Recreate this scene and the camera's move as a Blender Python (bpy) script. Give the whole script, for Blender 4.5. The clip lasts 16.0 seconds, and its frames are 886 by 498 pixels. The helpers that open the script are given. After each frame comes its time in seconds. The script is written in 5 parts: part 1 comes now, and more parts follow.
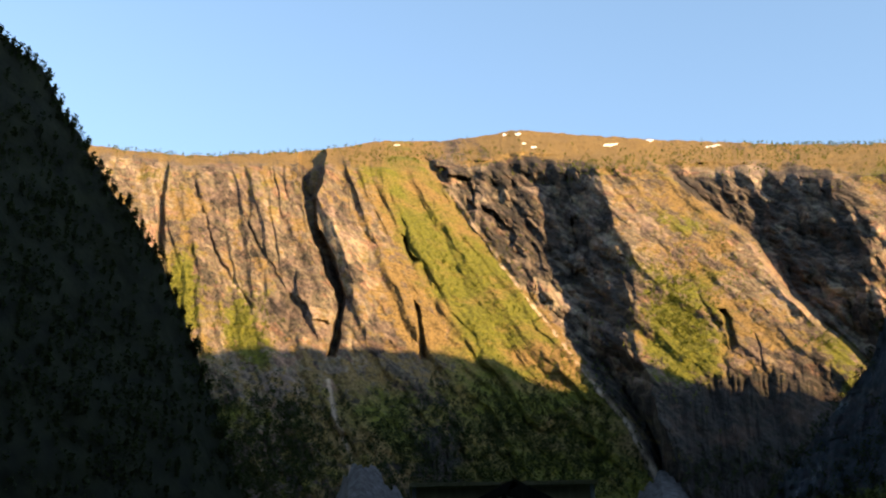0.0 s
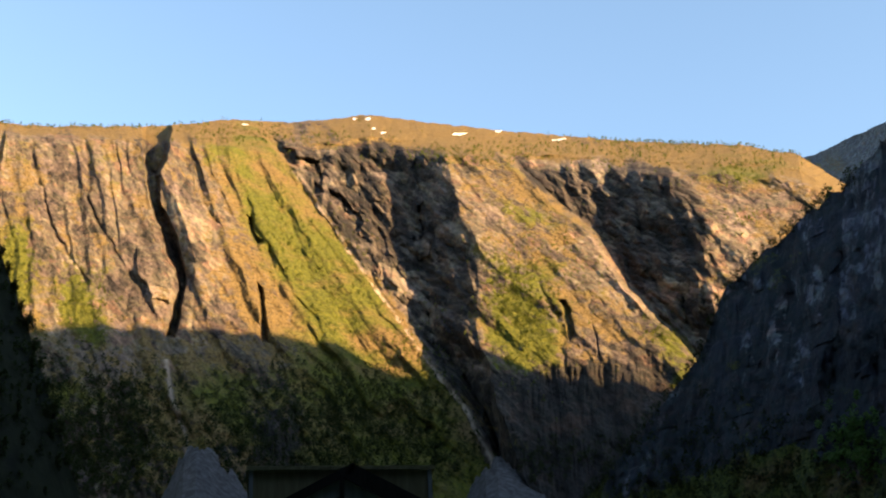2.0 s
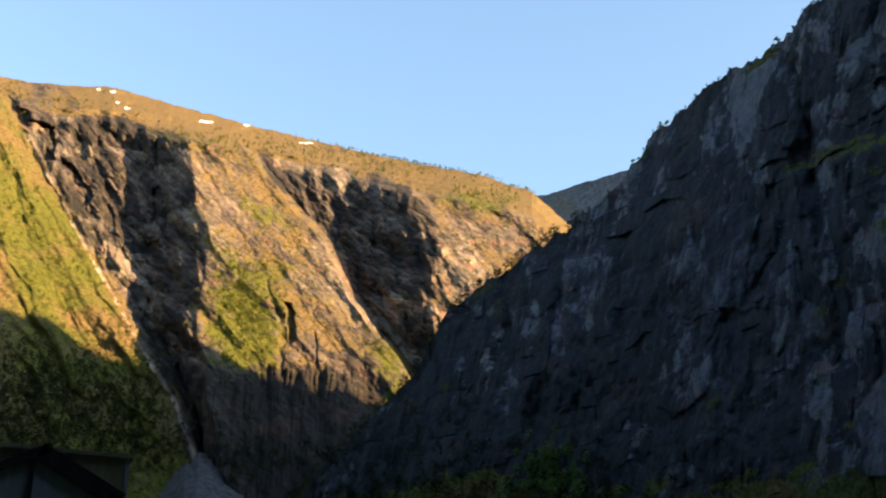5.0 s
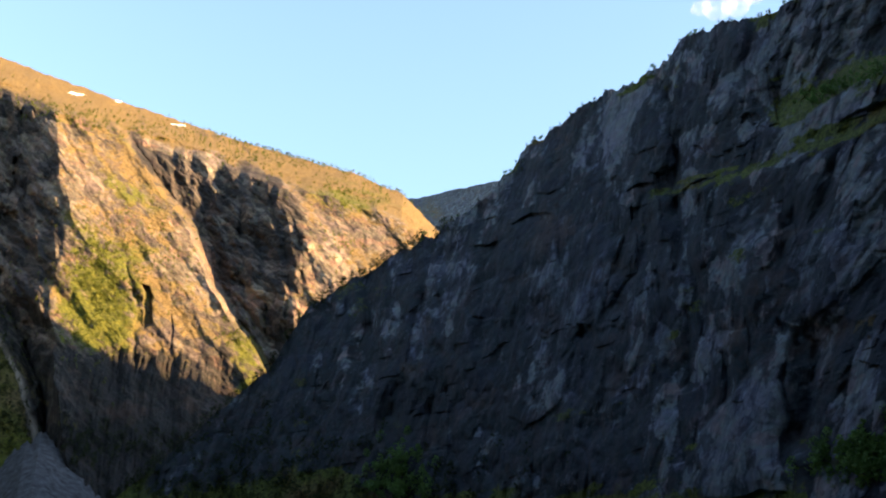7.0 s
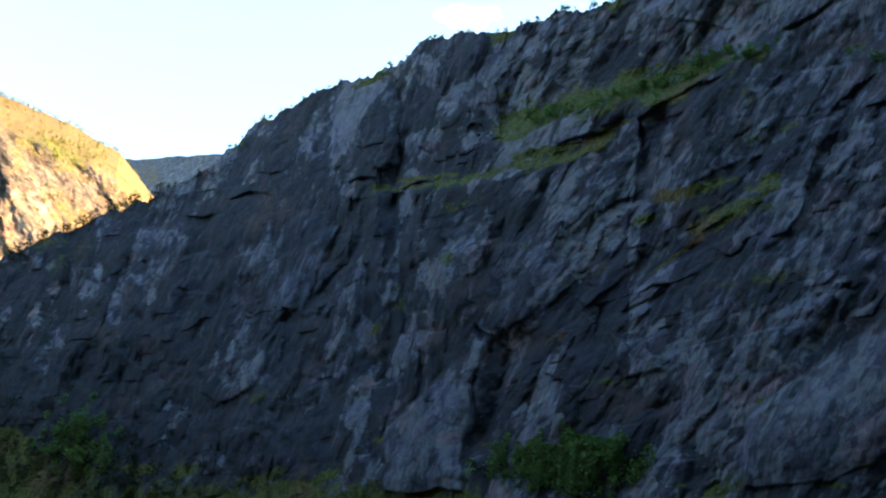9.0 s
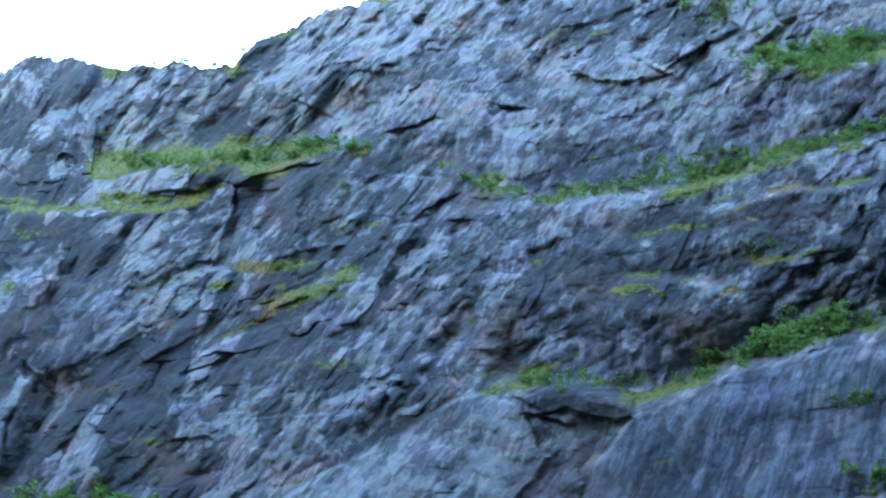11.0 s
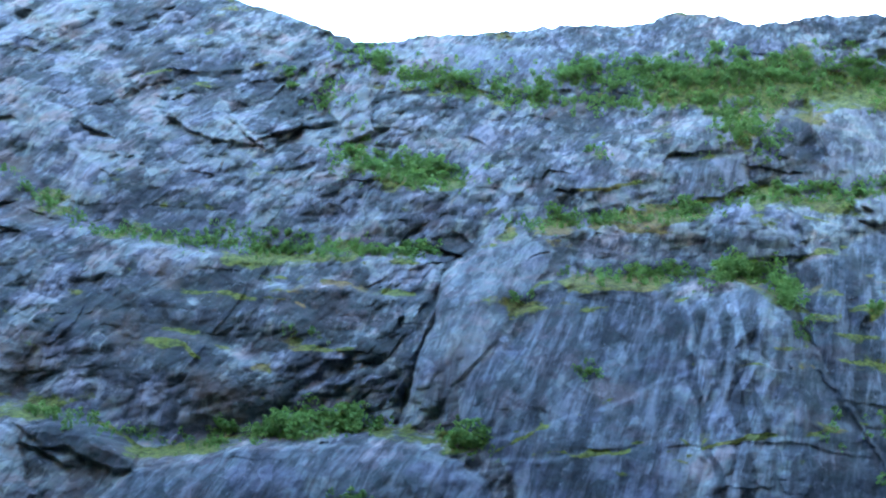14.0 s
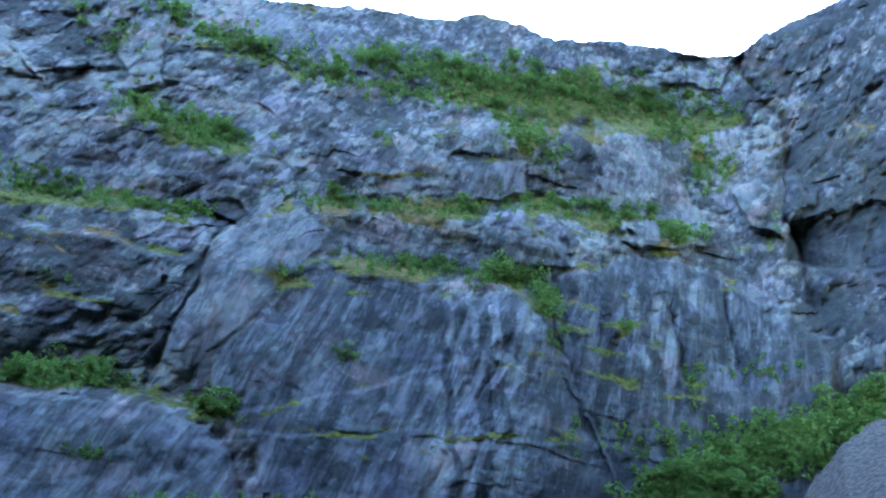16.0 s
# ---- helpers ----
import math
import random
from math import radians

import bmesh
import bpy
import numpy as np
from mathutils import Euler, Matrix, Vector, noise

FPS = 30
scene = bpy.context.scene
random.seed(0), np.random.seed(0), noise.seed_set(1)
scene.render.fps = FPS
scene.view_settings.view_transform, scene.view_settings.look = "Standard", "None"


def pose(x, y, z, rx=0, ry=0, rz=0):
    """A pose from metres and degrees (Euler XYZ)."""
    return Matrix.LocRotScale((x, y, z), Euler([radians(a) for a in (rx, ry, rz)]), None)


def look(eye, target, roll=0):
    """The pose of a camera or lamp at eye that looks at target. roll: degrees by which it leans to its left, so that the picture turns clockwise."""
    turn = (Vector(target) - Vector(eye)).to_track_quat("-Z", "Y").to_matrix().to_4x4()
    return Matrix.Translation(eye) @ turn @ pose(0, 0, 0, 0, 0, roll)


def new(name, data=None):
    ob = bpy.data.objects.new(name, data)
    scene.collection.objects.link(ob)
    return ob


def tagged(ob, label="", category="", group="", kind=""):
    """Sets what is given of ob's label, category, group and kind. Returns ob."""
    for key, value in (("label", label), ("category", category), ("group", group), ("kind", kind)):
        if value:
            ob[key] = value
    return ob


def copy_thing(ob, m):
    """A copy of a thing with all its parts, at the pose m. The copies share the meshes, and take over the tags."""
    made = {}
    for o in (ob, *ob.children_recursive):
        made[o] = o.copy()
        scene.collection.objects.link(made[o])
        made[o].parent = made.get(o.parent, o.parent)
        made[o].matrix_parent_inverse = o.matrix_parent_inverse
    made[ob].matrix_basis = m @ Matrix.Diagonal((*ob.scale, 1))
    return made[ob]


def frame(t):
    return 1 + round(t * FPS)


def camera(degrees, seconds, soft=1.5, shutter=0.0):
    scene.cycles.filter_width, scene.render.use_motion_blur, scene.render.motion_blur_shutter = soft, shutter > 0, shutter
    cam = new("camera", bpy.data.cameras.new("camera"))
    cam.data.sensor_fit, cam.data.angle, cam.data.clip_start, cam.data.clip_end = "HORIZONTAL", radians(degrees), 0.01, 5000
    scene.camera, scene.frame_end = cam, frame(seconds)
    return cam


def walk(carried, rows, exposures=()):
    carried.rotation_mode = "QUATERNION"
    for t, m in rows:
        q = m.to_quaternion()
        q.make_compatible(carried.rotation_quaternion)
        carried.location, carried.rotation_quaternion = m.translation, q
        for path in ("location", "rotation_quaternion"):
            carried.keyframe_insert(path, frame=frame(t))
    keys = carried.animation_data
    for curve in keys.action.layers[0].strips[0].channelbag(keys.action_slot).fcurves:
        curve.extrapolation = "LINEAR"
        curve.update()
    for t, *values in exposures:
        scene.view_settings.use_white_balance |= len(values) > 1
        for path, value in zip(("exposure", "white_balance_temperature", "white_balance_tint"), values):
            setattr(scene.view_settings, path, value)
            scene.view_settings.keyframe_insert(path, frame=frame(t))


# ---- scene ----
EYE = 1.6
cam = camera(39.41, 16.0, soft=2.1, shutter=0.2)
walk(cam, [
    (0.0, pose(0, 0, 1.6, 118.00, 1.00, -0.00)),
    (0.5, pose(0, 0, 1.6, 117.80, 1.45, -1.96)),
    (1.0, pose(0, 0, 1.6, 117.48, 1.65, -3.98)),
    (1.5, pose(0, 0, 1.6, 117.32, 2.08, -5.52)),
    (2.0, pose(0, 0, 1.6, 117.08, 2.54, -7.24)),
    (2.5, pose(0, 0, 1.6, 117.18, 3.44, -9.12)),
    (3.0, pose(0, 0, 1.6, 117.12, 3.19, -11.64)),
    (3.5, pose(0, 0, 1.6, 117.05, 2.95, -14.33)),
    (4.0, pose(0, 0, 1.6, 117.10, 2.26, -15.58)),
    (4.5, pose(0, 0, 1.6, 116.88, 2.00, -16.69)),
    (5.0, pose(0, 0, 1.6, 116.83, 1.22, -21.74)),
    (7.5, pose(0, 0, 1.6, 116.57, -0.00, -33.03)),
    (8.0, pose(0, 0, 1.6, 116.68, 0.68, -39.20)),
    (8.5, pose(0, 0, 1.6, 116.64, -0.55, -42.40)),
    (9.0, pose(0, 0, 1.6, 116.22, -0.91, -44.43)),
    (9.5, pose(0, 0, 1.6, 117.41, -0.54, -49.90)),
    (12.0, pose(0, 0, 1.6, 119.09, -3.41, -76.52)),
    (12.5, pose(0, 0, 1.6, 118.87, -3.88, -81.03)),
    (13.0, pose(0, 0, 1.6, 120.96, -3.56, -84.27)),
    (13.5, pose(0, 0, 1.6, 122.69, -3.39, -87.26)),
    (14.0, pose(0, 0, 1.6, 124.01, -3.65, -91.94)),
    (14.5, pose(0, 0, 1.6, 123.98, -4.38, -96.79)),
    (15.0, pose(0, 0, 1.6, 123.58, -4.53, -99.56)),
    (15.5, pose(0, 0, 1.6, 123.70, -4.17, -101.69)),
    (16.0, pose(0, 0, 1.6, 123.97, -4.36, -105.04)),
], exposures=[
    (0.0, 2.2, 6500, 9), (5.0, 2.35, 6500, 9), (7.5, 2.8, 6450, 11), (8.5, 3.15, 6400, 10), (9.5, 4.2, 5900, 6), (12.0, 6.45, 6300, 6), (13.5, 6.4, 6300, 6), (14.0, 6.1, 6150, 6), (14.5, 5.6, 6050, 6), (15.5, 5.75, 6000, 6), (16.0, 5.75, 6000, 6)])
# ---- world, sun ----
SUN_AZ, SUN_EL = 130.0, 13.0
world = bpy.data.worlds.new("world")
scene.world = world
world.use_nodes = True
wn, wl = world.node_tree.nodes, world.node_tree.links
sky = wn.new("ShaderNodeTexSky")
sky.sky_type = "NISHITA"
sky.sun_disc = False
sky.sun_elevation, sky.sun_rotation = radians(SUN_EL), radians(SUN_AZ)
sky.altitude, sky.air_density, sky.dust_density, sky.ozone_density = 100, 1.0, 0.5, 1.0
wn["Background"].inputs["Strength"].default_value = 0.10
wl.new(sky.outputs["Color"], wn["Background"].inputs["Color"])
sun = new("sun", bpy.data.lights.new("sun", "SUN"))
sun.data.energy, sun.data.angle, sun.data.color = 5.0, radians(0.5), (1.0, 0.615, 0.28)
sa, se = radians(SUN_AZ), radians(SUN_EL)
sun.matrix_world = look((0, 0, 900), (-math.sin(sa) * math.cos(se), -math.cos(sa) * math.cos(se), 900 - math.sin(se)))


# ---- noise on arrays ----
def hashed(ix, iy, seed):
    h = (ix.astype(np.int64) * 374761393 + iy.astype(np.int64) * 668265263 + seed * 974634533) & 0xFFFFFFFF
    h = ((h ^ (h >> 13)) * 1274126177) & 0xFFFFFFFF
    h = ((h ^ (h >> 16)) * 2246822519) & 0xFFFFFFFF
    return ((h ^ (h >> 15)) & 0xFFFFFF) / float(0x1000000)


def grain(x, y, seed):
    """Smooth noise from -1 to 1."""
    ix, iy = np.floor(x), np.floor(y)
    fx, fy = x - ix, y - iy
    ux, uy = fx * fx * (3 - 2 * fx), fy * fy * (3 - 2 * fy)
    a, b = hashed(ix, iy, seed), hashed(ix + 1, iy, seed)
    c, d = hashed(ix, iy + 1, seed), hashed(ix + 1, iy + 1, seed)
    return 2 * ((a + (b - a) * ux) * (1 - uy) + (c + (d - c) * ux) * uy) - 1


def fbm(x, y, octaves, seed, gain=0.5):
    total, size = np.zeros_like(x), 1.0
    for k in range(octaves):
        turn = 0.6 * k
        total += size * grain((x * math.cos(turn) - y * math.sin(turn)) * 2 ** k, (x * math.sin(turn) + y * math.cos(turn)) * 2 ** k, seed + k)
        size *= gain
    return total


def facets(x, y, seed, tilt=0.8, offset=0.3, bulge=0.9, sharp=0.0):
    """Broken rock: tilted planes that meet in grooves; sharp turns the rounded blocks into pyramids with flat faces. Returns the depth (about -1 to 1), the closeness to a joint, and each block's own number."""
    ix, iy = np.floor(x), np.floor(y)
    best = np.full(x.shape, 9.0)
    second = np.full(x.shape, 9.0)
    cell = np.zeros_like(x)
    for i in (-1, 0, 1):
        for j in (-1, 0, 1):
            cx, cy = ix + i, iy + j
            dx = x - cx - 0.1 - 0.8 * hashed(cx, cy, seed)
            dy = y - cy - 0.1 - 0.8 * hashed(cx, cy, seed + 1)
            turn = 6.28 * hashed(cx, cy, seed + 6)
            c, d = np.cos(turn), np.sin(turn)
            plane = (2 * hashed(cx, cy, seed + 2) - 1) * offset + tilt * (dx * (2 * hashed(cx, cy, seed + 3) - 1) + dy * (2 * hashed(cx, cy, seed + 4) - 1)) + bulge * ((1 - sharp) * (dx * dx + dy * dy) + sharp * 1.35 * np.maximum(np.abs(dx * c + dy * d), np.abs(dy * c - dx * d)))
            near = plane < best
            second = np.where(near, best, np.minimum(second, plane))
            best = np.where(near, plane, best)
            cell = np.where(near, 2 * hashed(cx, cy, seed + 5) - 1, cell)
    return best - 0.2, np.exp(-(second - best) * 20), cell


def terrace(u, sharp=0.12):
    """Steps: the face comes forward as it rises, then falls back over a short ledge. From -0.5 to 0.5."""
    f = u - np.floor(u)
    return np.where(f < 1 - sharp, 0.5 - f / (1 - sharp), -0.5 + (f - 1 + sharp) / sharp)


def ramp(x, lo, hi):
    t = np.clip((x - lo) / (hi - lo), 0, 1)
    return t * t * (3 - 2 * t)


def along(x, points):
    xs, ys = zip(*points)
    return np.interp(x, xs, ys)


def within(az, el, outline):
    """How far each place lies inside an outline, in degrees; below zero outside it."""
    far, inside = np.full(az.shape, 99.0), np.zeros(az.shape, bool)
    for (a0, e0), (a1, e1) in zip(outline, outline[1:] + outline[:1]):
        da, de = a1 - a0, e1 - e0
        t = np.clip(((az - a0) * da + (el - e0) * de) / (da * da + de * de), 0, 1)
        far = np.minimum(far, np.hypot(az - a0 - t * da, el - e0 - t * de))
        inside ^= ((e0 > el) != (e1 > el)) & (az < a0 + (el - e0) * da / (de if de else 1e-6))
    return np.where(inside, far, -far)


# ---- materials ----
class Nodes:
    """Short hand for building one material."""

    def __init__(self, name):
        self.material = bpy.data.materials.new(name)
        self.material.use_nodes = True
        self.tree = self.material.node_tree
        self.bsdf = self.tree.nodes["Principled BSDF"]

    def make(self, kind, **values):
        n = self.tree.nodes.new("ShaderNode" + kind)
        for key, value in values.items():
            n.inputs[key.replace("_", " ")].default_value = value
        return n

    def link(self, a, b):
        self.tree.links.new(a, b)

    def position(self, scale):
        g = self.make("NewGeometry")
        m = self.tree.nodes.new("ShaderNodeVectorMath")
        m.operation = "MULTIPLY"
        m.inputs[1].default_value = scale
        self.link(g.outputs["Position"], m.inputs[0])
        return m.outputs[0]

    def noise(self, scale, detail=6, rough=0.6, distort=0.0):
        n = self.make("TexNoise", Scale=1.0, Detail=detail, Roughness=rough, Distortion=distort)
        self.link(self.position(scale), n.inputs["Vector"])
        return n.outputs["Fac"]

    def steps(self, value, *stops):
        r = self.tree.nodes.new("ShaderNodeValToRGB")
        while len(r.color_ramp.elements) < len(stops):
            r.color_ramp.elements.new(0.5)
        for e, (at, colour) in zip(r.color_ramp.elements, stops):
            e.position = at
            e.color = (*colour, 1) if isinstance(colour, tuple) else (colour, colour, colour, 1)
        self.link(value, r.inputs[0])
        return r.outputs[0]

    def mix(self, fac, a, b, how="MIX"):
        n = self.tree.nodes.new("ShaderNodeMixRGB")
        n.blend_type = how
        for value, socket in ((fac, n.inputs[0]), (a, n.inputs[1]), (b, n.inputs[2])):
            if isinstance(value, (int, float)):
                socket.default_value = value
            elif isinstance(value, tuple):
                socket.default_value = (*value, 1)
            else:
                self.link(value, socket)
        return n.outputs[0]

    def math(self, how, a, b=0.0):
        n = self.tree.nodes.new("ShaderNodeMath")
        n.operation = how
        n.use_clamp = True
        for value, socket in ((a, n.inputs[0]), (b, n.inputs[1])):
            if isinstance(value, (int, float)):
                socket.default_value = value
            else:
                self.link(value, socket)
        return n.outputs[0]

    def attribute(self, name):
        n = self.make("Attribute")
        n.attribute_name = name
        return n.outputs["Fac"]

    def finish(self, colour, rough=0.9, height=None, metres=0.3, strength=0.6, spec=0.2):
        if isinstance(colour, tuple):
            self.bsdf.inputs["Base Color"].default_value = (*colour, 1)
        else:
            self.link(colour, self.bsdf.inputs["Base Color"])
        self.bsdf.inputs["Roughness"].default_value = rough
        self.bsdf.inputs["Specular IOR Level"].default_value = spec
        if height is not None:
            b = self.make("Bump", Strength=strength, Distance=metres)
            self.link(height, b.inputs["Height"])
            self.link(b.outputs[0], self.bsdf.inputs["Normal"])
        return self.material


def cliff_material(name, dark, mid, pale, rust_colour, size, greens, dry, bump, course, mottle, angular):
    n = Nodes(name)
    k = 1.0 / size
    g = n.make("NewGeometry")
    # a coordinate along the wall that leans with the joints
    dot = n.tree.nodes.new("ShaderNodeVectorMath")
    dot.operation = "DOT_PRODUCT"
    dot.inputs[1].default_value = course
    n.link(g.outputs["Position"], dot.inputs[0])
    split = n.make("SeparateXYZ")
    n.link(g.outputs["Position"], split.inputs[0])
    leaning = n.tree.nodes.new("ShaderNodeMath")
    leaning.operation = "MULTIPLY_ADD"
    n.link(split.outputs["Z"], leaning.inputs[0])
    n.link(n.attribute("lean"), leaning.inputs[1])
    n.link(dot.outputs["Value"], leaning.inputs[2])

    def slanted(across, down, detail, rough):
        c = n.make("CombineXYZ")
        for value, factor, socket in ((leaning.outputs[0], across, c.inputs[0]), (split.outputs["Z"], down, c.inputs[1])):
            m = n.tree.nodes.new("ShaderNodeMath")
            m.operation = "MULTIPLY"
            m.inputs[1].default_value = factor
            n.link(value, m.inputs[0])
            n.link(m.outputs[0], socket)
        t = n.make("TexNoise", Scale=1.0, Detail=detail, Roughness=rough, Distortion=0.25)
        n.link(c.outputs[0], t.inputs["Vector"])
        return t.outputs["Fac"]

    def plus(*terms):
        total = None
        for value, factor in terms:
            m = n.tree.nodes.new("ShaderNodeMath")
            m.operation = "MULTIPLY_ADD"
            n.link(value, m.inputs[0])
            m.inputs[1].default_value = factor
            m.inputs[2].default_value = 0.0
            if total is not None:
                n.link(total, m.inputs[2])
            total = m.outputs[0]
        return total

    broad = n.noise((0.018 * k, 0.018 * k, 0.022 * k), 3, 0.55)
    middle = n.noise((0.075 * k, 0.075 * k, 0.09 * k), 5, 0.62)
    fine = n.noise((0.33 * k, 0.33 * k, 0.30 * k), 8, 0.70)
    joints = slanted(0.30 * k, 0.07 * k, 6, 0.66)
    tone = n.attribute("tone")
    # angular faces of stone between joints, large and small
    def split_stone(across, up, seam):
        c = n.make("CombineXYZ")
        for value, factor, socket in ((leaning.outputs[0], across, c.inputs[0]), (split.outputs["Z"], up, c.inputs[1])):
            m = n.tree.nodes.new("ShaderNodeMath")
            m.operation = "MULTIPLY"
            m.inputs[1].default_value = factor
            n.link(value, m.inputs[0])
            n.link(m.outputs[0], socket)
        bend = n.make("TexNoise", Scale=0.7, Detail=4.0, Roughness=0.6)
        n.link(c.outputs[0], bend.inputs["Vector"])
        warp = n.tree.nodes.new("ShaderNodeVectorMath")
        warp.operation = "MULTIPLY_ADD"
        warp.inputs[1].default_value = (0.35, 0.35, 0)
        n.link(bend.outputs["Color"], warp.inputs[0])
        n.link(c.outputs[0], warp.inputs[2])
        face, gap = n.make("TexVoronoi", Scale=1.0), n.make("TexVoronoi", Scale=1.0)
        gap.feature = "DISTANCE_TO_EDGE"
        n.link(warp.outputs[0], face.inputs["Vector"])
        n.link(warp.outputs[0], gap.inputs["Vector"])
        level = n.make("SeparateXYZ")
        n.link(face.outputs["Color"], level.inputs[0])
        return level.outputs[0], level.outputs[1], n.steps(gap.outputs["Distance"], (0.0, 1.0), (seam, 0.0))

    large, tint1, seam1 = split_stone(0.17 * k, 0.10 * k, 0.07)
    small, tint2, seam2 = split_stone(0.58 * k, 0.30 * k, 0.12)
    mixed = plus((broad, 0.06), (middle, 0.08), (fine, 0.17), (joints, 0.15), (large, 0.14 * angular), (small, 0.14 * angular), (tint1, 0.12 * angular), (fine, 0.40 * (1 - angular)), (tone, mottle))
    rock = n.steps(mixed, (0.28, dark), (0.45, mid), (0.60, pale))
    open_joint = n.math("MULTIPLY", n.math("MAXIMUM", seam1, n.math("MULTIPLY", seam2, 0.7)), n.steps(middle, (0.47, 0.0), (0.58, 0.60 * angular)))
    rock = n.mix(open_joint, rock, tuple(0.6 * c for c in dark))
    # veins and beds of a warmer and a bluer stone
    bed = n.noise((0.05 * k, 0.05 * k, 0.07 * k), 6, 0.68)
    hue = n.steps(bed, (0.38, (1.01, 0.97, 1.06)), (0.46, (1.0, 1.0, 1.0)), (0.53, (0.94, 1.06, 0.93)), (0.60, (1.24, 1.0, 0.92)))
    rock = n.mix(1.0, rock, hue, "MULTIPLY")
    stained = n.steps(n.noise((0.03 * k, 0.03 * k, 0.035 * k), 6, 0.65), (0.57, 0.0), (0.70, 1.0))
    rock = n.mix(n.math("MULTIPLY", stained, 0.22 + 0.25 * angular), rock, rust_colour)
    # water streaks that run down the rock
    wet = n.attribute("wet")
    streak = n.steps(slanted(0.26 * k, 0.030 * k, 6, 0.68), (0.40, 1.0), (0.53, 0.0))
    rock = n.mix(n.math("MULTIPLY", streak, n.math("MULTIPLY", wet, 0.75)), rock, tuple(0.55 * c for c in dark))
    lime = n.steps(slanted(0.23 * k, 0.045 * k, 6, 0.70), (0.50, 0.0), (0.68, 1.0))
    rock = n.mix(n.math("MULTIPLY", lime, n.math("MULTIPLY", wet, 0.75)), rock, pale)
    rock = n.mix(n.attribute("bare"), rock, tuple(min(0.8, 1.5 * c) for c in pale))
    # each face has its own weathering, greyer or bluer
    dry_face = n.math("MULTIPLY", n.steps(wet, (0.15, 1.0), (0.7, 0.12)), 0.48 * angular)
    rock = n.mix(dry_face, rock, n.mix(1.0, rock, n.steps(small, (0.0, (0.55, 0.57, 0.62)), (0.55, (0.95, 0.95, 0.95)), (1.0, (1.60, 1.58, 1.52))), "MULTIPLY"))
    rock = n.mix(dry_face, rock, n.mix(1.0, rock, n.steps(tint2, (0.0, (1.14, 1.0, 0.90)), (0.5, (0.97, 0.99, 1.03)), (1.0, (0.88, 1.0, 1.10))), "MULTIPLY"))
    band = n.steps(slanted(0.26 * k, 0.010 * k, 4, 0.60), (0.36, (0.72, 0.73, 0.76)), (0.49, (0.95, 0.97, 1.0)), (0.62, (1.28, 1.30, 1.27)))
    washed = n.math("MULTIPLY", wet, n.steps(middle, (0.36, 0.25 * angular), (0.60, angular)))
    rock = n.mix(washed, rock, n.mix(1.0, rock, band, "MULTIPLY"))
    # pale crusts of lichen, and a bluer tint for washed slabs and shaded far crags
    crust = n.steps(n.noise((0.55 * k, 0.55 * k, 0.45 * k), 5, 0.72), (0.60, 0.0), (0.66, 0.5 * angular))
    rock = n.mix(n.math("MULTIPLY", crust, n.steps(middle, (0.44, 0.0), (0.56, 1.0))), rock, tuple(1.15 * c for c in pale))
    rock = n.mix(n.math("MULTIPLY", wet, 0.8), rock, n.mix(1.0, rock, (0.90, 0.99, 1.12), "MULTIPLY"))
    # turf and low scrub where it can hold
    leafy = n.noise((0.55 * k, 0.55 * k, 0.55 * k), 6, 0.75)
    green = n.steps(leafy, (0.40, greens[0]), (0.60, greens[1]))
    brown = n.steps(leafy, (0.38, tuple(0.35 * c for c in dry)), (0.61, dry))
    kind = plus((n.noise((0.022 * k, 0.022 * k, 0.03 * k), 5, 0.65), 1.0), (n.attribute("lush"), 0.45))
    cover = n.mix(n.steps(kind, (0.47, 0.0), (0.64, 1.0)), brown, green)
    ragged = plus((n.attribute("turf"), 1.0), (n.noise((0.20 * k, 0.20 * k, 0.22 * k), 7, 0.72), 1.5))
    edge = n.tree.nodes.new("ShaderNodeMapRange")
    edge.inputs["From Min"].default_value, edge.inputs["From Max"].default_value = 1.16, 1.36
    n.link(ragged, edge.inputs["Value"])
    colour = n.mix(edge.outputs["Result"], rock, cover)
    return n.finish(colour, 0.92, plus((fine, 0.5), (joints, 0.3), (small, 0.3 * angular)), bump, 0.9)


FAR_ROCK = cliff_material("far_rock", (0.013, 0.012, 0.012), (0.106, 0.084, 0.068), (0.24, 0.195, 0.155), (0.135, 0.075, 0.048), 1.6, ((0.036, 0.043, 0.007), (0.088, 0.094, 0.012)), (0.150, 0.108, 0.043), 3.0, (1.0, 0.15, 0.0), 0.14, 0.35)
NEAR_ROCK = cliff_material("near_rock", (0.019, 0.024, 0.032), (0.053, 0.060, 0.079), (0.108, 0.117, 0.138), (0.080, 0.055, 0.045), 1.0, ((0.015, 0.026, 0.006), (0.078, 0.092, 0.018)), (0.115, 0.078, 0.032), 0.38, (0.25, 1.0, 0.0), 0.13, 1.0)


def plain_material(name, a, b, scale, rough=0.9, metres=0.1):
    n = Nodes(name)
    f = n.noise(scale, 7, 0.65)
    return n.finish(n.steps(f, (0.32, a), (0.68, b)), rough, f, metres)


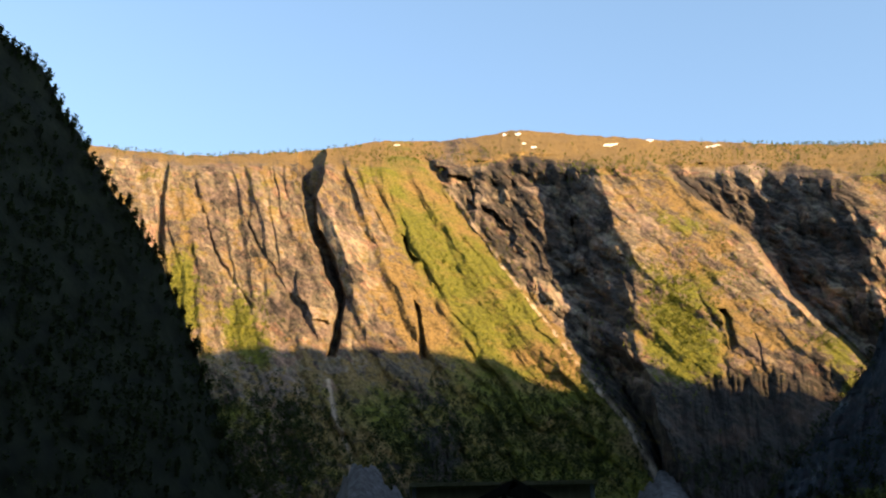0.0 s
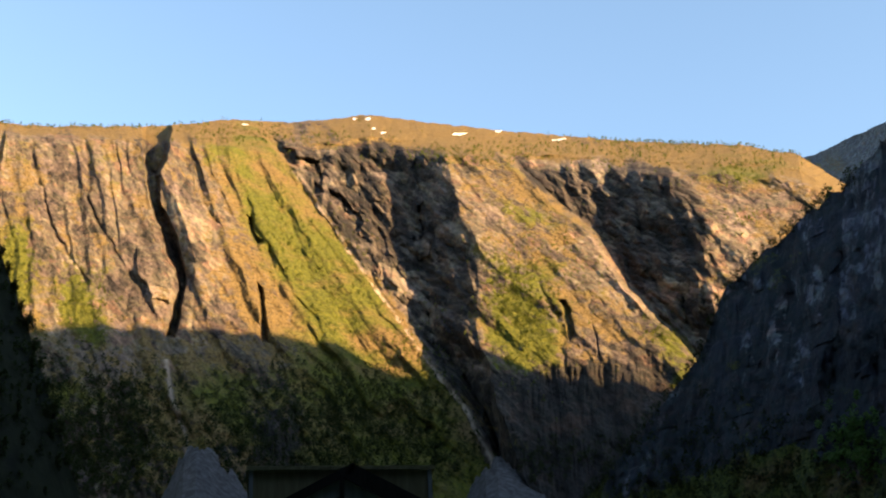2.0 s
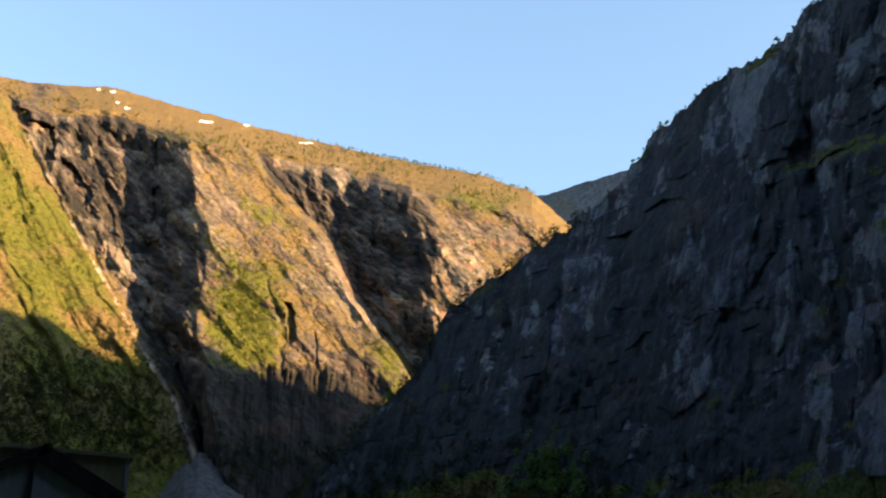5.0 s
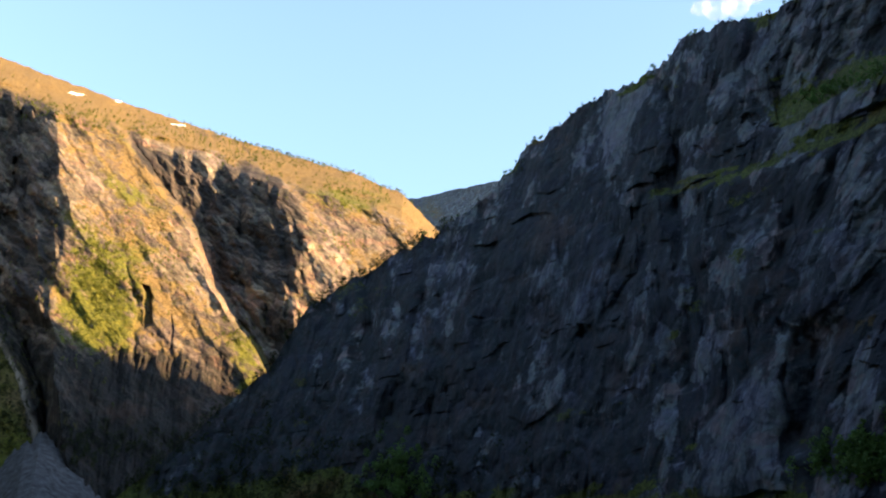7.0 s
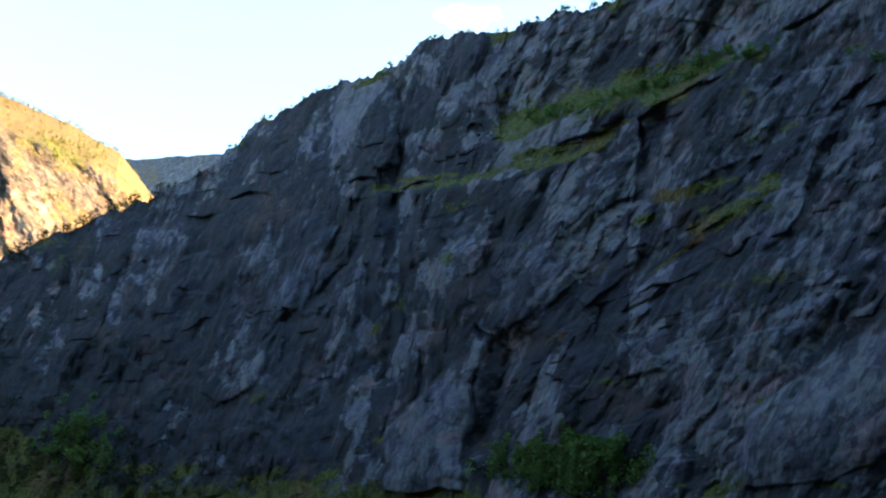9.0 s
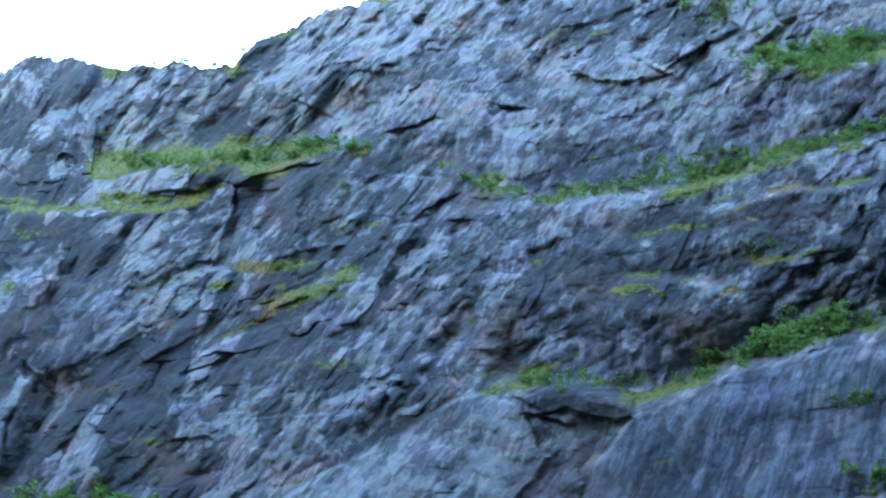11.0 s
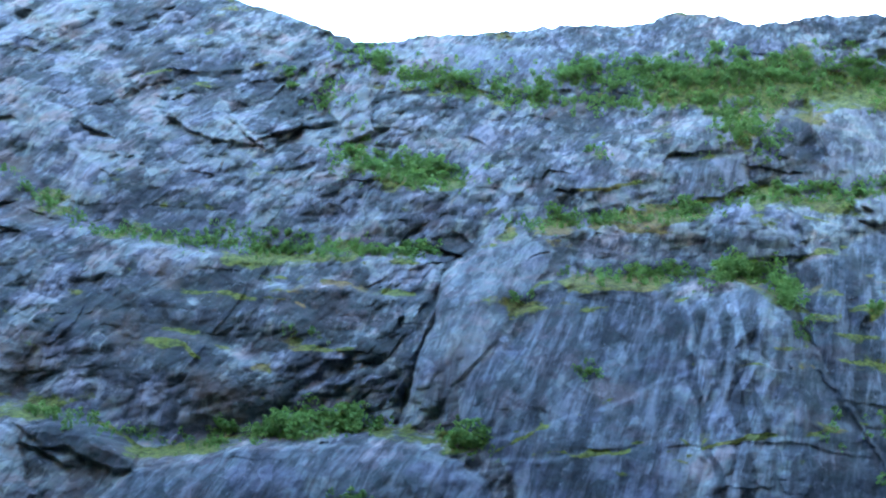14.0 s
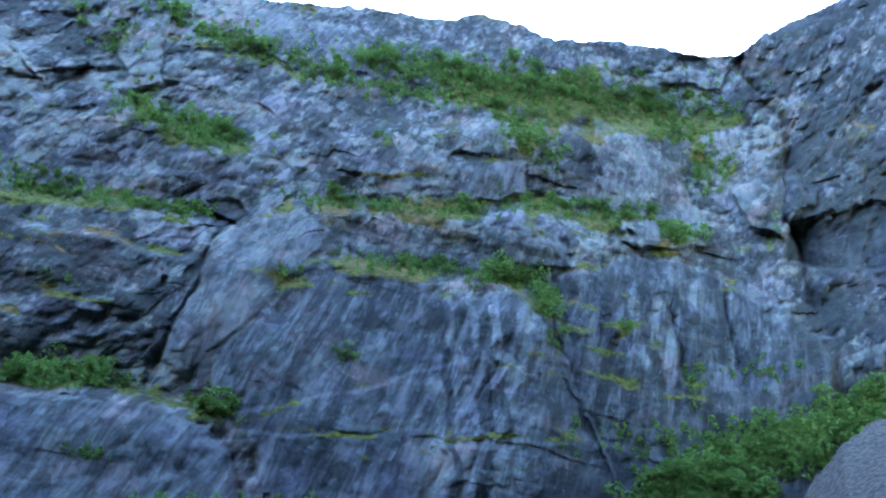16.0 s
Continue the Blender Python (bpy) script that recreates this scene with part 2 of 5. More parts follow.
SCREE = plain_material("scree", (0.010, 0.010, 0.012), (0.100, 0.098, 0.105), (0.8, 0.8, 0.8), 0.95, 0.6)
FAR_SCREE = plain_material("pale_scree", (0.014, 0.015, 0.014), (0.080, 0.080, 0.088), (0.22, 0.22, 0.22), 0.95, 1.2)
GROUND = plain_material("meadow", (0.03, 0.045, 0.015), (0.08, 0.10, 0.03), (0.05, 0.05, 0.05))
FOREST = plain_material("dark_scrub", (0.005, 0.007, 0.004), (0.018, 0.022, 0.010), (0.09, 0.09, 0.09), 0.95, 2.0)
BARK = plain_material("bark", (0.05, 0.04, 0.03), (0.16, 0.14, 0.12), (6, 6, 2), 0.9, 0.02)
SNOW = plain_material("old_snow", (0.62, 0.63, 0.66), (0.85, 0.86, 0.88), (0.3, 0.3, 0.3), 0.6, 0.2)


# ---- terrain ----
def sheet(name, x, y, z, material, masks=None, smooth=True):
    """One mesh from a grid of places."""
    rows, cols = x.shape
    me = bpy.data.meshes.new(name)
    me.vertices.add(rows * cols)
    me.vertices.foreach_set("co", np.stack([x, y, z], -1).astype(np.float32).ravel())
    k = np.arange(rows * cols).reshape(rows, cols)
    quads = np.stack([k[:-1, :-1], k[:-1, 1:], k[1:, 1:], k[1:, :-1]], -1).reshape(-1, 4)
    me.loops.add(quads.size)
    me.loops.foreach_set("vertex_index", quads.ravel().astype(np.int32))
    me.polygons.add(len(quads))
    me.polygons.foreach_set("loop_start", np.arange(0, quads.size, 4, dtype=np.int32))
    soft = np.full((rows - 1, cols - 1), smooth)
    soft[max(0, rows - 9):] = False
    me.polygons.foreach_set("use_smooth", soft.ravel())
    me.update(calc_edges=True)
    for key in ("turf", "lush", "wet", "bare", "tone", "lean"):
        layer = me.attributes.new(key, "FLOAT", "POINT")
        value = (masks or {}).get(key)
        if value is not None:
            layer.data.foreach_set("value", value.astype(np.float32).ravel())
    me.materials.append(material)
    return new(name, me)


def polar(az, el, rho):
    a = np.radians(az)
    return rho * np.sin(a), rho * np.cos(a), EYE + rho * np.tan(np.radians(el))


def slope_distance(el, foot, steep):
    lean = np.tan(np.radians(steep))
    return foot * lean / (lean - np.tan(np.radians(el)))


def close_sheet(az, el, rho, back, drop, foot_talus=32.0):
    """Adds the talus below a wall and the land behind its crest to the grid."""
    x, y, z = polar(az, el, rho)
    out_x, out_y, out_z = [], [], []
    a = np.radians(az[0])
    base_rho, base_z = rho[0], z[0]
    run = np.maximum(base_z + 6, 4) / math.tan(radians(foot_talus))
    for k in (1.0, 0.75, 0.5, 0.25, 0.1):
        r = np.maximum(base_rho - run * k, 12)
        out_x.append(r * np.sin(a)), out_y.append(r * np.cos(a)), out_z.append(base_z - (base_z + 6) * k)
    low = [np.array(v) for v in (out_x, out_y, out_z)]
    high_x, high_y, high_z = [], [], []
    for k in (0.04, 0.12, 0.3, 0.6, 1.0):
        r = rho[-1] + back * k
        high_x.append(r * np.sin(a)), high_y.append(r * np.cos(a)), high_z.append(z[-1] + (back * k) * drop)
    high = [np.array(v) for v in (high_x, high_y, high_z)]
    return [np.concatenate(v) for v in zip(low, (x, y, z), high)]


def padded(mask):
    return np.concatenate([np.repeat(mask[:1], 5, 0), mask, np.repeat(mask[-1:], 5, 0)])


# the sunlit valley wall, in degrees round the viewpoint and above it
FAR_TOP = [(-32, 31.2), (-18.1, 31.7), (-13.2, 31.8), (-7.2, 32.4), (-2.6, 33.0), (0.8, 33.0), (4.9, 33.35), (10.4, 32.6), (15.7, 31.78), (19.9, 31.0), (24.4, 30.22), (27.1, 29.3), (29.0, 27.6), (34, 24.5)]
# spur crests and gullies from foot to rim: how far they lie behind the mean face, and their line (height, bearing)
FAR_LINES = [
    (0, [(14, -34), (34, -34)]),
    (-12, [(14, -12.5), (24, -12.2), (32, -15)]),
    (2, [(15, -3.2), (19.0, -4.0), (22.8, -5.2), (24.4, -4.8), (26.4, -4.9), (28.5, -5.8), (30.3, -6.8), (32.1, -6.6)]),
    (-8, [(15, -1.8), (19.0, -3.0), (22.8, -4.5), (24.4, -4.1), (26.4, -4.2), (28.5, -5.0), (30.3, -6.0), (32.1, -5.6)]),
    (62, [(15, 11.0), (17.4, 10.4), (19.8, 9.3), (21.2, 8.1), (23.4, 6.6), (25.5, 5.0), (28, 3.1), (30.6, 1.1), (32.5, -0.9)]),
    (80, [(15, 11.4), (19.8, 9.9), (21.2, 8.9), (23.4, 7.9), (25.5, 7.2), (28, 6.9), (30.6, 6.6), (32.5, 5.8)]),
    (14, [(15, 12.2), (19.8, 10.7), (23.4, 10.1), (25.4, 10.4), (27.5, 10.3), (28.7, 9.6), (31.2, 8.9), (32.5, 8.2)]),
    (46, [(15, 23.0), (21, 20.3), (22.2, 19.55), (24.5, 17.5), (27.1, 16.2), (29.9, 12.9), (31.4, 11.5)]),
    (92, [(15, 23.4), (21, 20.6), (22.2, 19.9), (24.5, 17.9), (27.1, 16.7), (29.9, 13.4), (31.4, 12.0)]),
    (90, [(15, 23.7), (21, 20.9), (22.7, 20.2), (24.5, 18.5), (27.9, 17.6), (30.5, 18.1), (32, 17.9)]),
    (46, [(15, 25.5), (21, 22.6), (24.2, 21.7), (26.9, 22.2), (28.7, 21.0), (30.5, 19.9), (32, 19.4)]),
    (95, [(14, 31), (28, 30), (33, 29)]),
    (130, [(14, 36), (34, 36)]),
]
# narrow dark clefts: depth, half width in degrees, line
FAR_CLEFTS = [
    (8, 0.18, [(25.2, -9.4), (27.5, -11.3), (29.2, -12.0), (31.2, -12.8)]),
    (8, 0.2, [(23.8, -5.8), (25.4, -7.0), (28.9, -9.7), (31.4, -10.1)]),
    (7, 0.2, [(19.0, 3.4), (23.3, 2.3), (26.2, 0.1), (28.0, -1.1), (30.7, -2.3)]),
    (12, 0.14, [(20.5, 14.4), (23.6, 14.2), (25.2, 13.6)]),
    (8, 0.12, [(21.0, 16.2), (23.0, 15.6)]),
    (6, 0.2, [(28.8, 2.0), (31.0, 0.6), (32.4, -0.2)]),
    (14, 0.15, [(27.5, 7.4), (29.5, 7.6), (31.3, 7.2)]),
]


# hollows (deep) and crags (below zero) of the far wall, with sharp edges: how far, and the outline (bearing, height)
FAR_HOLLOWS = [
    (34, [(-7.3, 33.5), (-7.2, 31.8), (-6.9, 30.4), (-6.6, 29.1), (-6.0, 27.9), (-5.2, 26.2), (-4.9, 25.1), (-5.4, 23.0), (-4.9, 23.0), (-4.5, 25.5), (-5.0, 27.6), (-6.0, 29.0), (-6.3, 30.4), (-5.9, 31.1), (-5.9, 33.5)]),
    (60, [(-7.4, 33.5), (-7.2, 31.2), (-6.7, 30.3), (-6.3, 30.3), (-5.8, 31.1), (-5.8, 33.5)]),
    (14, [(-14.5, 31.5), (-14.0, 31.5), (-14.0, 30.0), (-13.8, 27.1), (-14.1, 27.2), (-14.3, 29.5)]),
    (16, [(-1.05, 25.7), (-0.75, 25.4), (-0.4, 22.9), (-0.75, 22.9)]),
    (12, [(-1.8, 28.6), (-1.4, 28.4), (-0.8, 27.3), (-1.15, 27.2)]),
]
FAR_CRAGS = [
    (16, [(-0.8, 32.3), (-0.2, 32.4), (0.9, 31.6), (2.1, 31.2), (2.4, 29.8), (1.9, 29.8), (1.6, 30.6), (0.5, 31.1)]),
    (12, [(2.6, 30.0), (3.4, 29.6), (4.4, 28.4), (4.2, 28.0), (3.0, 28.9)]),
    (-9, [(7.2, 26.5), (7.6, 27.9), (8.1, 27.6), (7.8, 26.7)]),
    (-7, [(6.9, 29.4), (7.3, 30.0), (7.7, 29.3), (7.3, 28.9)]),
    (12, [(14.2, 24.4), (14.6, 24.3), (15.0, 22.6), (14.6, 22.4)]),
    (-6, [(-7.1, 27.0), (-5.9, 27.2), (-5.1, 25.7), (-5.2, 24.6), (-6.2, 24.7), (-7.0, 25.9)]),
]


def far_wall():
    rows, cols = 370, 1250
    az = np.linspace(-24, 33, cols)[None, :] * np.ones((rows, 1))
    even = along(az[0], FAR_TOP)
    top = even + 0.04 * fbm(az[0] * 2.5, az[0] * 0, 4, 11)
    el = 14.6 + np.linspace(0, 1, rows)[:, None] ** 0.95 * (top - 14.6)[None, :]
    s, h = np.radians(az) * 950, np.tan(np.radians(el)) * 950
    rho = slope_distance(el, 690, 62)
    wob = az + 0.30 * fbm(s / 70, h / 60, 5, 21)
    depth = np.zeros_like(az)
    lines = [(d, along(el, pts)) for d, pts in FAR_LINES]
    for (d0, a0), (d1, a1) in zip(lines, lines[1:]):
        t = np.clip((wob - a0) / np.maximum(a1 - a0, 0.05), 0, 1)
        depth = np.where((wob >= a0) & (wob < a1), d0 + (d1 - d0) * t, depth)
    depth = np.where(wob >= lines[-1][1], lines[-1][0], depth)
    brow = along(az, [(-17, 0.25), (-8, 0.30), (-4, 0.7), (1, 1.0), (20, 0.9), (28, 0.7)])
    edge = even[None, :] - brow * (1.0 + 0.28 * fbm(s / 40, s * 0, 4, 22))
    rim = ramp(el, edge - 0.6 * brow - 0.1, edge + 0.1)
    gully1, spur2, gully2, spur3 = (along(el, FAR_LINES[k][1]) for k in (4, 6, 8, 10))
    ruffle = 0.5 * fbm(s / 18, h / 22, 4, 38)
    stone = np.exp(-((az - 14.5) / 4.0) ** 2) * (1 - ramp(el + 0.4 * ruffle, 20.8, 21.8)) + np.exp(-((az - 0.2) / 1.8) ** 2 - ((el - 18.6) / 1.5) ** 2)
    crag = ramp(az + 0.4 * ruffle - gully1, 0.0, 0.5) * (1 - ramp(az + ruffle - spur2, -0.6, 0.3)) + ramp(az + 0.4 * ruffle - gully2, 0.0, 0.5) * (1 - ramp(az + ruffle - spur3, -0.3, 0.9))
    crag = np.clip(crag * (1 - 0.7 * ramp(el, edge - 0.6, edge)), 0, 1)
    depth += rim * (along(az, [(-10, 30), (0, 60), (8, 80), (20, 100)]) - 0.9 * depth)
    for deep, half, pts in FAR_CLEFTS:
        e0, e1 = pts[0][0], pts[-1][0]
        fade = ramp(el, e0 - 0.6, e0 + 0.4) * (1 - ramp(el, e1 - 0.3, e1 + 0.4))
        depth += 0.75 * deep * fade * (0.35 + 0.65 * ramp(fbm(s / 22, h / 22, 3, 10), -0.4, 0.3)) * np.exp(-((az + 0.22 * fbm(s / 25, h / 25, 5, 5) - along(el, pts)) / (half * (0.72 + 0.4 * grain(s / 30, h / 30, 8)))) ** 2)
    for deep, outline in FAR_HOLLOWS + FAR_CRAGS:
        use = np.flatnonzero((az[0] > min(p[0] for p in outline) - 0.6) & (az[0] < max(p[0] for p in outline) + 0.6))
        cut = (slice(None), slice(use[0], use[-1] + 1))
        jag = 0.10 * fbm(s[cut] / 14, h[cut] / 14, 4, 45)
        depth[cut] += deep * ramp(within(az[cut] + jag, el[cut] + 1.2 * jag, outline), -0.04, 0.12)
    # ribs that run down and to the right, then broken blocks
    lean = s + along(az, [(-16, 0.12), (-6, 0.40), (2, 0.70), (20, 0.75)]) * (h - 420)
    wa, wb = fbm(s / 80, h / 120, 4, 34), fbm(s / 25, h / 40, 4, 35)
    ribs = fbm(lean / 60, h / 300, 5, 31, 0.6)
    pleats = -8.5 * ramp(fbm(s / 90, h / 90, 3, 36), -0.4, 0.4) * terrace(lean / 44 + 0.5 * wa + 0.12 * wb, 0.25) - 3.6 * ramp(fbm(s / 50, h / 70, 3, 37), -0.4, 0.4) * terrace(lean / 17 + 0.6 * wa + 0.3 * wb, 0.25)
    b1, j1, c1 = facets(lean / 36 + 0.5 * fbm(s / 30, h / 30, 4, 41), h / 70, 51)
    b2, j2, c2 = facets(lean / 13 + 0.5 * fbm(s / 12, h / 12, 3, 42), h / 24, 61)
    b3, j3, c3 = facets(lean / 5.5 + 0.4 * fbm(s / 6, h / 6, 3, 43), h / 8, 71)
    rough = (1 - 0.8 * rim) * (0.5 + 0.75 * crag)
    depth += rough * (8 * b1 + (3.4 + 2 * crag) * b2 + (1.9 + 1.4 * crag) * b3) + (1 - 0.75 * rim) * (6 * ribs + pleats) * (1 - 0.6 * np.exp(-((az - 14.5) / 4.5) ** 2) * (1 - crag)) * (1 - 0.75 * np.clip(stone, 0, 1)) + crag * 7 * terrace(s / 16 + 0.15 * h / 16 + 0.4 * wb, 0.4) + np.clip(stone, 0, 1) * 7 * fbm(s / 14 + 0.3 * wa, h / 70, 4, 39, 0.6)
    depth += 1.0 * fbm(s / 9, h / 9, 4, 33) * (1 + rim) + rim * (5 * fbm(s / 40, h / 7, 4, 46) + 2.5 * facets(s / 10, h / 3.5, 47)[0]) + 0.9 * facets(lean / 3.2, h / 4.5, 74)[0]
    even_edge = even[None, :] - brow
    rho = rho + depth + 95 * (np.maximum(el - even_edge, 0) + 0.25 * np.maximum(el - even_edge + 0.5, 0))
    # scrub: thick on the long leaning slopes, in patches elsewhere
    slope1 = ramp(az + 0.5 * ruffle - along(el, [(15, 1), (19, 1.5), (23.3, 2.0), (26.2, 0.0), (28.0, -1.2), (30.7, -2.6)]), -0.9, 0.9) * (1 - ramp(az - gully1, -0.35, 0.0))
    patch2 = np.exp(-((az - 12.2) / 1.9) ** 2 - ((el - 23.4) / 2.6) ** 2)
    patch1 = np.exp(-((az + 9.6 + 0.35 * (el - 24.5)) / 1.0) ** 2 - ((el - 24.3) / 1.9) ** 2) + np.exp(-((az + 12.6) / 0.9) ** 2 - ((el - 25.5) / 1.8) ** 2)
    edge2 = np.exp(-((az - along(el, [(21, 20.0), (22.5, 19.0), (27, 15.6), (31, 12.2)])) / 0.7) ** 2) * (1 - ramp(el, 22.0, 24.0))
    crest3 = np.exp(-((az - 25) / 3.0) ** 2 - ((el - 29.3) / 1.0) ** 2)
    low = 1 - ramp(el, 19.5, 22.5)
    turf = along(az, [(-17, 0.40), (-6, 0.43), (-3, 0.50), (8, 0.52), (10, 0.42), (30, 0.46)]) + 0.42 * slope1 + 0.50 * patch2 + 0.55 * patch1 + 0.3 * edge2 + 0.4 * rim + 0.3 * crest3 + 0.22 * fbm(lean / 50, h / 90, 5, 81) - 0.05 * j1 - 0.6 * crag * (1 - low) + 0.06 * low
    lush = 0.32 * slope1 * (1 - 0.5 * low) + 0.85 * patch2 + 0.8 * patch1 + 0.6 * edge2 - 0.28 * rim + 0.35 * crest3 + 0.22 * low - 0.1
    bare = np.exp(-((az - along(el, [(15, 10.9), (17.4, 10.3), (19.8, 9.15), (21.2, 7.95), (23.4, 6.4), (25.5, 4.8), (28, 2.9), (30.6, 0.9), (32.5, -1.1)])) / 0.17) ** 2) * (0.6 + 0.4 * grain(s / 6, h / 6, 3)) * (1 - ramp(el, 29, 32))
    bare += np.exp(-((az - along(el, [(18.5, -4.1), (20.2, -4.9), (22, -5.3)])) / 0.12) ** 2) * (el < 22) * 0.7
    # the last term darkens gully crags beyond their own rock, standing in for shade
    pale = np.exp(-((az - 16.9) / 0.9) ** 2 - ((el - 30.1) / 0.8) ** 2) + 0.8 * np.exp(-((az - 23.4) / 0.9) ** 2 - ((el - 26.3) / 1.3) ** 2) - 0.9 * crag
    turf -= 0.6 * bare + 0.8 * np.maximum(pale, 0) + 0.5 * stone
    turf += 0.14 * c2 + 0.14 * c3
    # stone and low are darkened for the shade below the shadow line
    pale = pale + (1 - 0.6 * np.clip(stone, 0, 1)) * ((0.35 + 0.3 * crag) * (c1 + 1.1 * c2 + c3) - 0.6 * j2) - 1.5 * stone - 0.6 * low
    x, y, z = close_sheet(az, el, rho, 500, 0.10)
    # on the crags wet also stands in for the bluish cast of shade
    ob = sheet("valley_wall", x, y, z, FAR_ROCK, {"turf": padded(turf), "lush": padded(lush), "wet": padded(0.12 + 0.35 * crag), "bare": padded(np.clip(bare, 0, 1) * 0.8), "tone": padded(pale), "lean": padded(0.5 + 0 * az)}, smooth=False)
    tagged(ob, "steep sunlit mountain wall of brown rock and green scrub", "mountain", kind="structure")
    return az, el, rho


# the shaded cliff that rises from the spur to the wall above the viewpoint
NEAR_TOP = [(8, 10.0), (12, 13.0), (15.3, 15.8), (17.7, 18.2), (20.6, 20.9), (22.6, 24.0), (25.6, 25.9), (29.0, 27.5), (31.6, 29.2), (33.6, 31.2), (36.7, 33.1), (39.1, 33.9), (41.1, 34.5), (42.4, 35.6), (44.8, 36.1), (47.5, 36.3), (50.7, 37.0), (53.4, 37.3), (54.6, 38.6), (58, 40.2), (66, 42.4), (74, 43.8), (78.5, 43.6), (80.5, 43.4), (83.5, 42.9), (88, 43.7), (92, 44.05), (96, 44.35), (101, 44.35), (103, 44.7), (105.5, 44.4), (108, 43.7), (112, 43.7), (116.2, 42.9), (118.9, 42.6), (120.6, 43.4), (124.7, 44.3), (132, 45.5), (150, 45)]
NEAR_FOOT = [(8, 700), (14, 640), (20, 590), (30, 500), (40, 410), (50, 340), (60, 290), (72, 255), (85, 238), (95, 232), (108, 240), (118, 262), (122, 262), (132, 250), (150, 260)]
# ledges: how far the rock above steps back, and the line (bearing, height)
NEAR_LEDGES = [
    (16, 1.0, [(46.5, 31.2), (51.6, 32.5), (56.2, 33.0), (59.4, 34.0), (61.8, 34.3)]),
    (10, 0.6, [(65.5, 33.4), (70.5, 31.9), (74.4, 32.0), (79.1, 32.3), (83.7, 32.9), (89.2, 33.4)]),
    (5, 0.3, [(79.5, 31.2), (85.3, 31.5), (88.9, 31.7)]),
    (14, 0.7, [(68.6, 23.5), (72.9, 23.6), (75.5, 22.3), (78.7, 23.3), (82.0, 24.2), (87.1, 25.0), (91.0, 24.8)]),
    (9, 0.6, [(89.3, 33.0), (93.5, 35.0), (97.4, 35.2), (100.6, 35.1), (104.4, 35.3), (108.2, 36.2)]),
    (9, 0.6, [(81.8, 37.8), (84.5, 37.2), (87, 36.9), (90.6, 36.6)]),
    (8, 0.5, [(96.0, 32.8), (99.6, 32.5), (103.0, 32.3), (105.9, 32.3), (108.4, 31.4)]),
    (9, 0.6, [(105.0, 35.7), (108.9, 35.6), (113.0, 35.3), (116.2, 34.0)]),
    (1.0, 0.2, [(92.2, 24.8), (96.3, 26.5), (100.3, 27.6), (103.9, 28.7)]),
    (1.0, 0.2, [(93.0, 24.2), (97.7, 25.0), (102.0, 25.3), (104.9, 25.5), (109.4, 25.1)]),
    (7, 0.6, [(97, 38.9), (103, 39.4), (109, 39.4), (114, 39.6), (118, 39.3)]),
    (5, 0.4, [(75.4, 28.4), (78.2, 28.0), (81.0, 27.2)]),
    (5, 0.4, [(56.5, 26.4), (59.2, 27.6), (61.5, 28.4)]),
    (6, 0.4, [(40.0, 28.4), (44.0, 29.0), (50.0, 30.2), (53, 31.2)]),
]
NEAR_CLEFTS = [
    (3.6, 0.26, [(25.6, 88.0), (27.6, 88.3), (30.2, 89.0), (32.7, 89.6), (34.3, 91.5)]),
    (9, 0.7, [(17.0, 46.3), (19.5, 46.8), (22.3, 47.3)]),
    (6, 0.4, [(28.0, 41.2), (30.5, 41.5), (33.5, 41.4)]),
    (3, 0.3, [(22.8, 37.0), (24.0, 37.3), (26.1, 38.2)]),
    (3, 0.3, [(23.5, 37.4), (26.0, 39.5), (28.1, 40.5)]),
    (4, 0.35, [(25.0, 46.0), (27.5, 47.2)]),
    (9, 0.7, [(31.0, 121.8), (35.0, 121.0), (38.5, 121.6), (42.3, 119.2)]),
    (1.8, 0.35, [(21.0, 90.0), (24.0, 91.0)]),
    (3, 0.25, [(28.5, 115.2), (31.5, 114.6)]),
    (3, 0.25, [(28.5, 118.0), (31.8, 117.4)]),
]
# roofs: the rock above juts out over a dark crack; how far, and the line (bearing, height)
NEAR_ROOFS = [
    (3.5, [(34.7, 29.2), (36.4, 29.7)]),
    (3.5, [(38.9, 29.1), (40.2, 29.4)]),
    (3.5, [(32.9, 27.9), (34.6, 28.3)]),
    (4.0, [(31.1, 26.7), (32.8, 27.2)]),
    (3.0, [(50.2, 31.0), (52.3, 31.4)]),
    (2.6, [(57.4, 36.2), (59.5, 35.4)]),
    (2.6, [(62.2, 35.0), (65.1, 35.9)]),
    (4.0, [(68.6, 36.4), (70.2, 36.2)]),
    (3.0, [(76.2, 38.3), (78.1, 37.7), (80.8, 38.7)]),
    (4.5, [(88.7, 34.1), (90.6, 33.7)]),
    (2.5, [(90.2, 39.0), (91.4, 38.7)]),
    (0.7, [(97.5, 25.0), (102.3, 25.2), (107.7, 25.0), (111.4, 24.0)]),
    (3.5, [(70.3, 22.2), (72.2, 21.9)]),
    (2.0, [(53.0, 23.2), (55.0, 24.0)]),
    (1.8, [(106.5, 37.6), (110.0, 36.9)]),
]
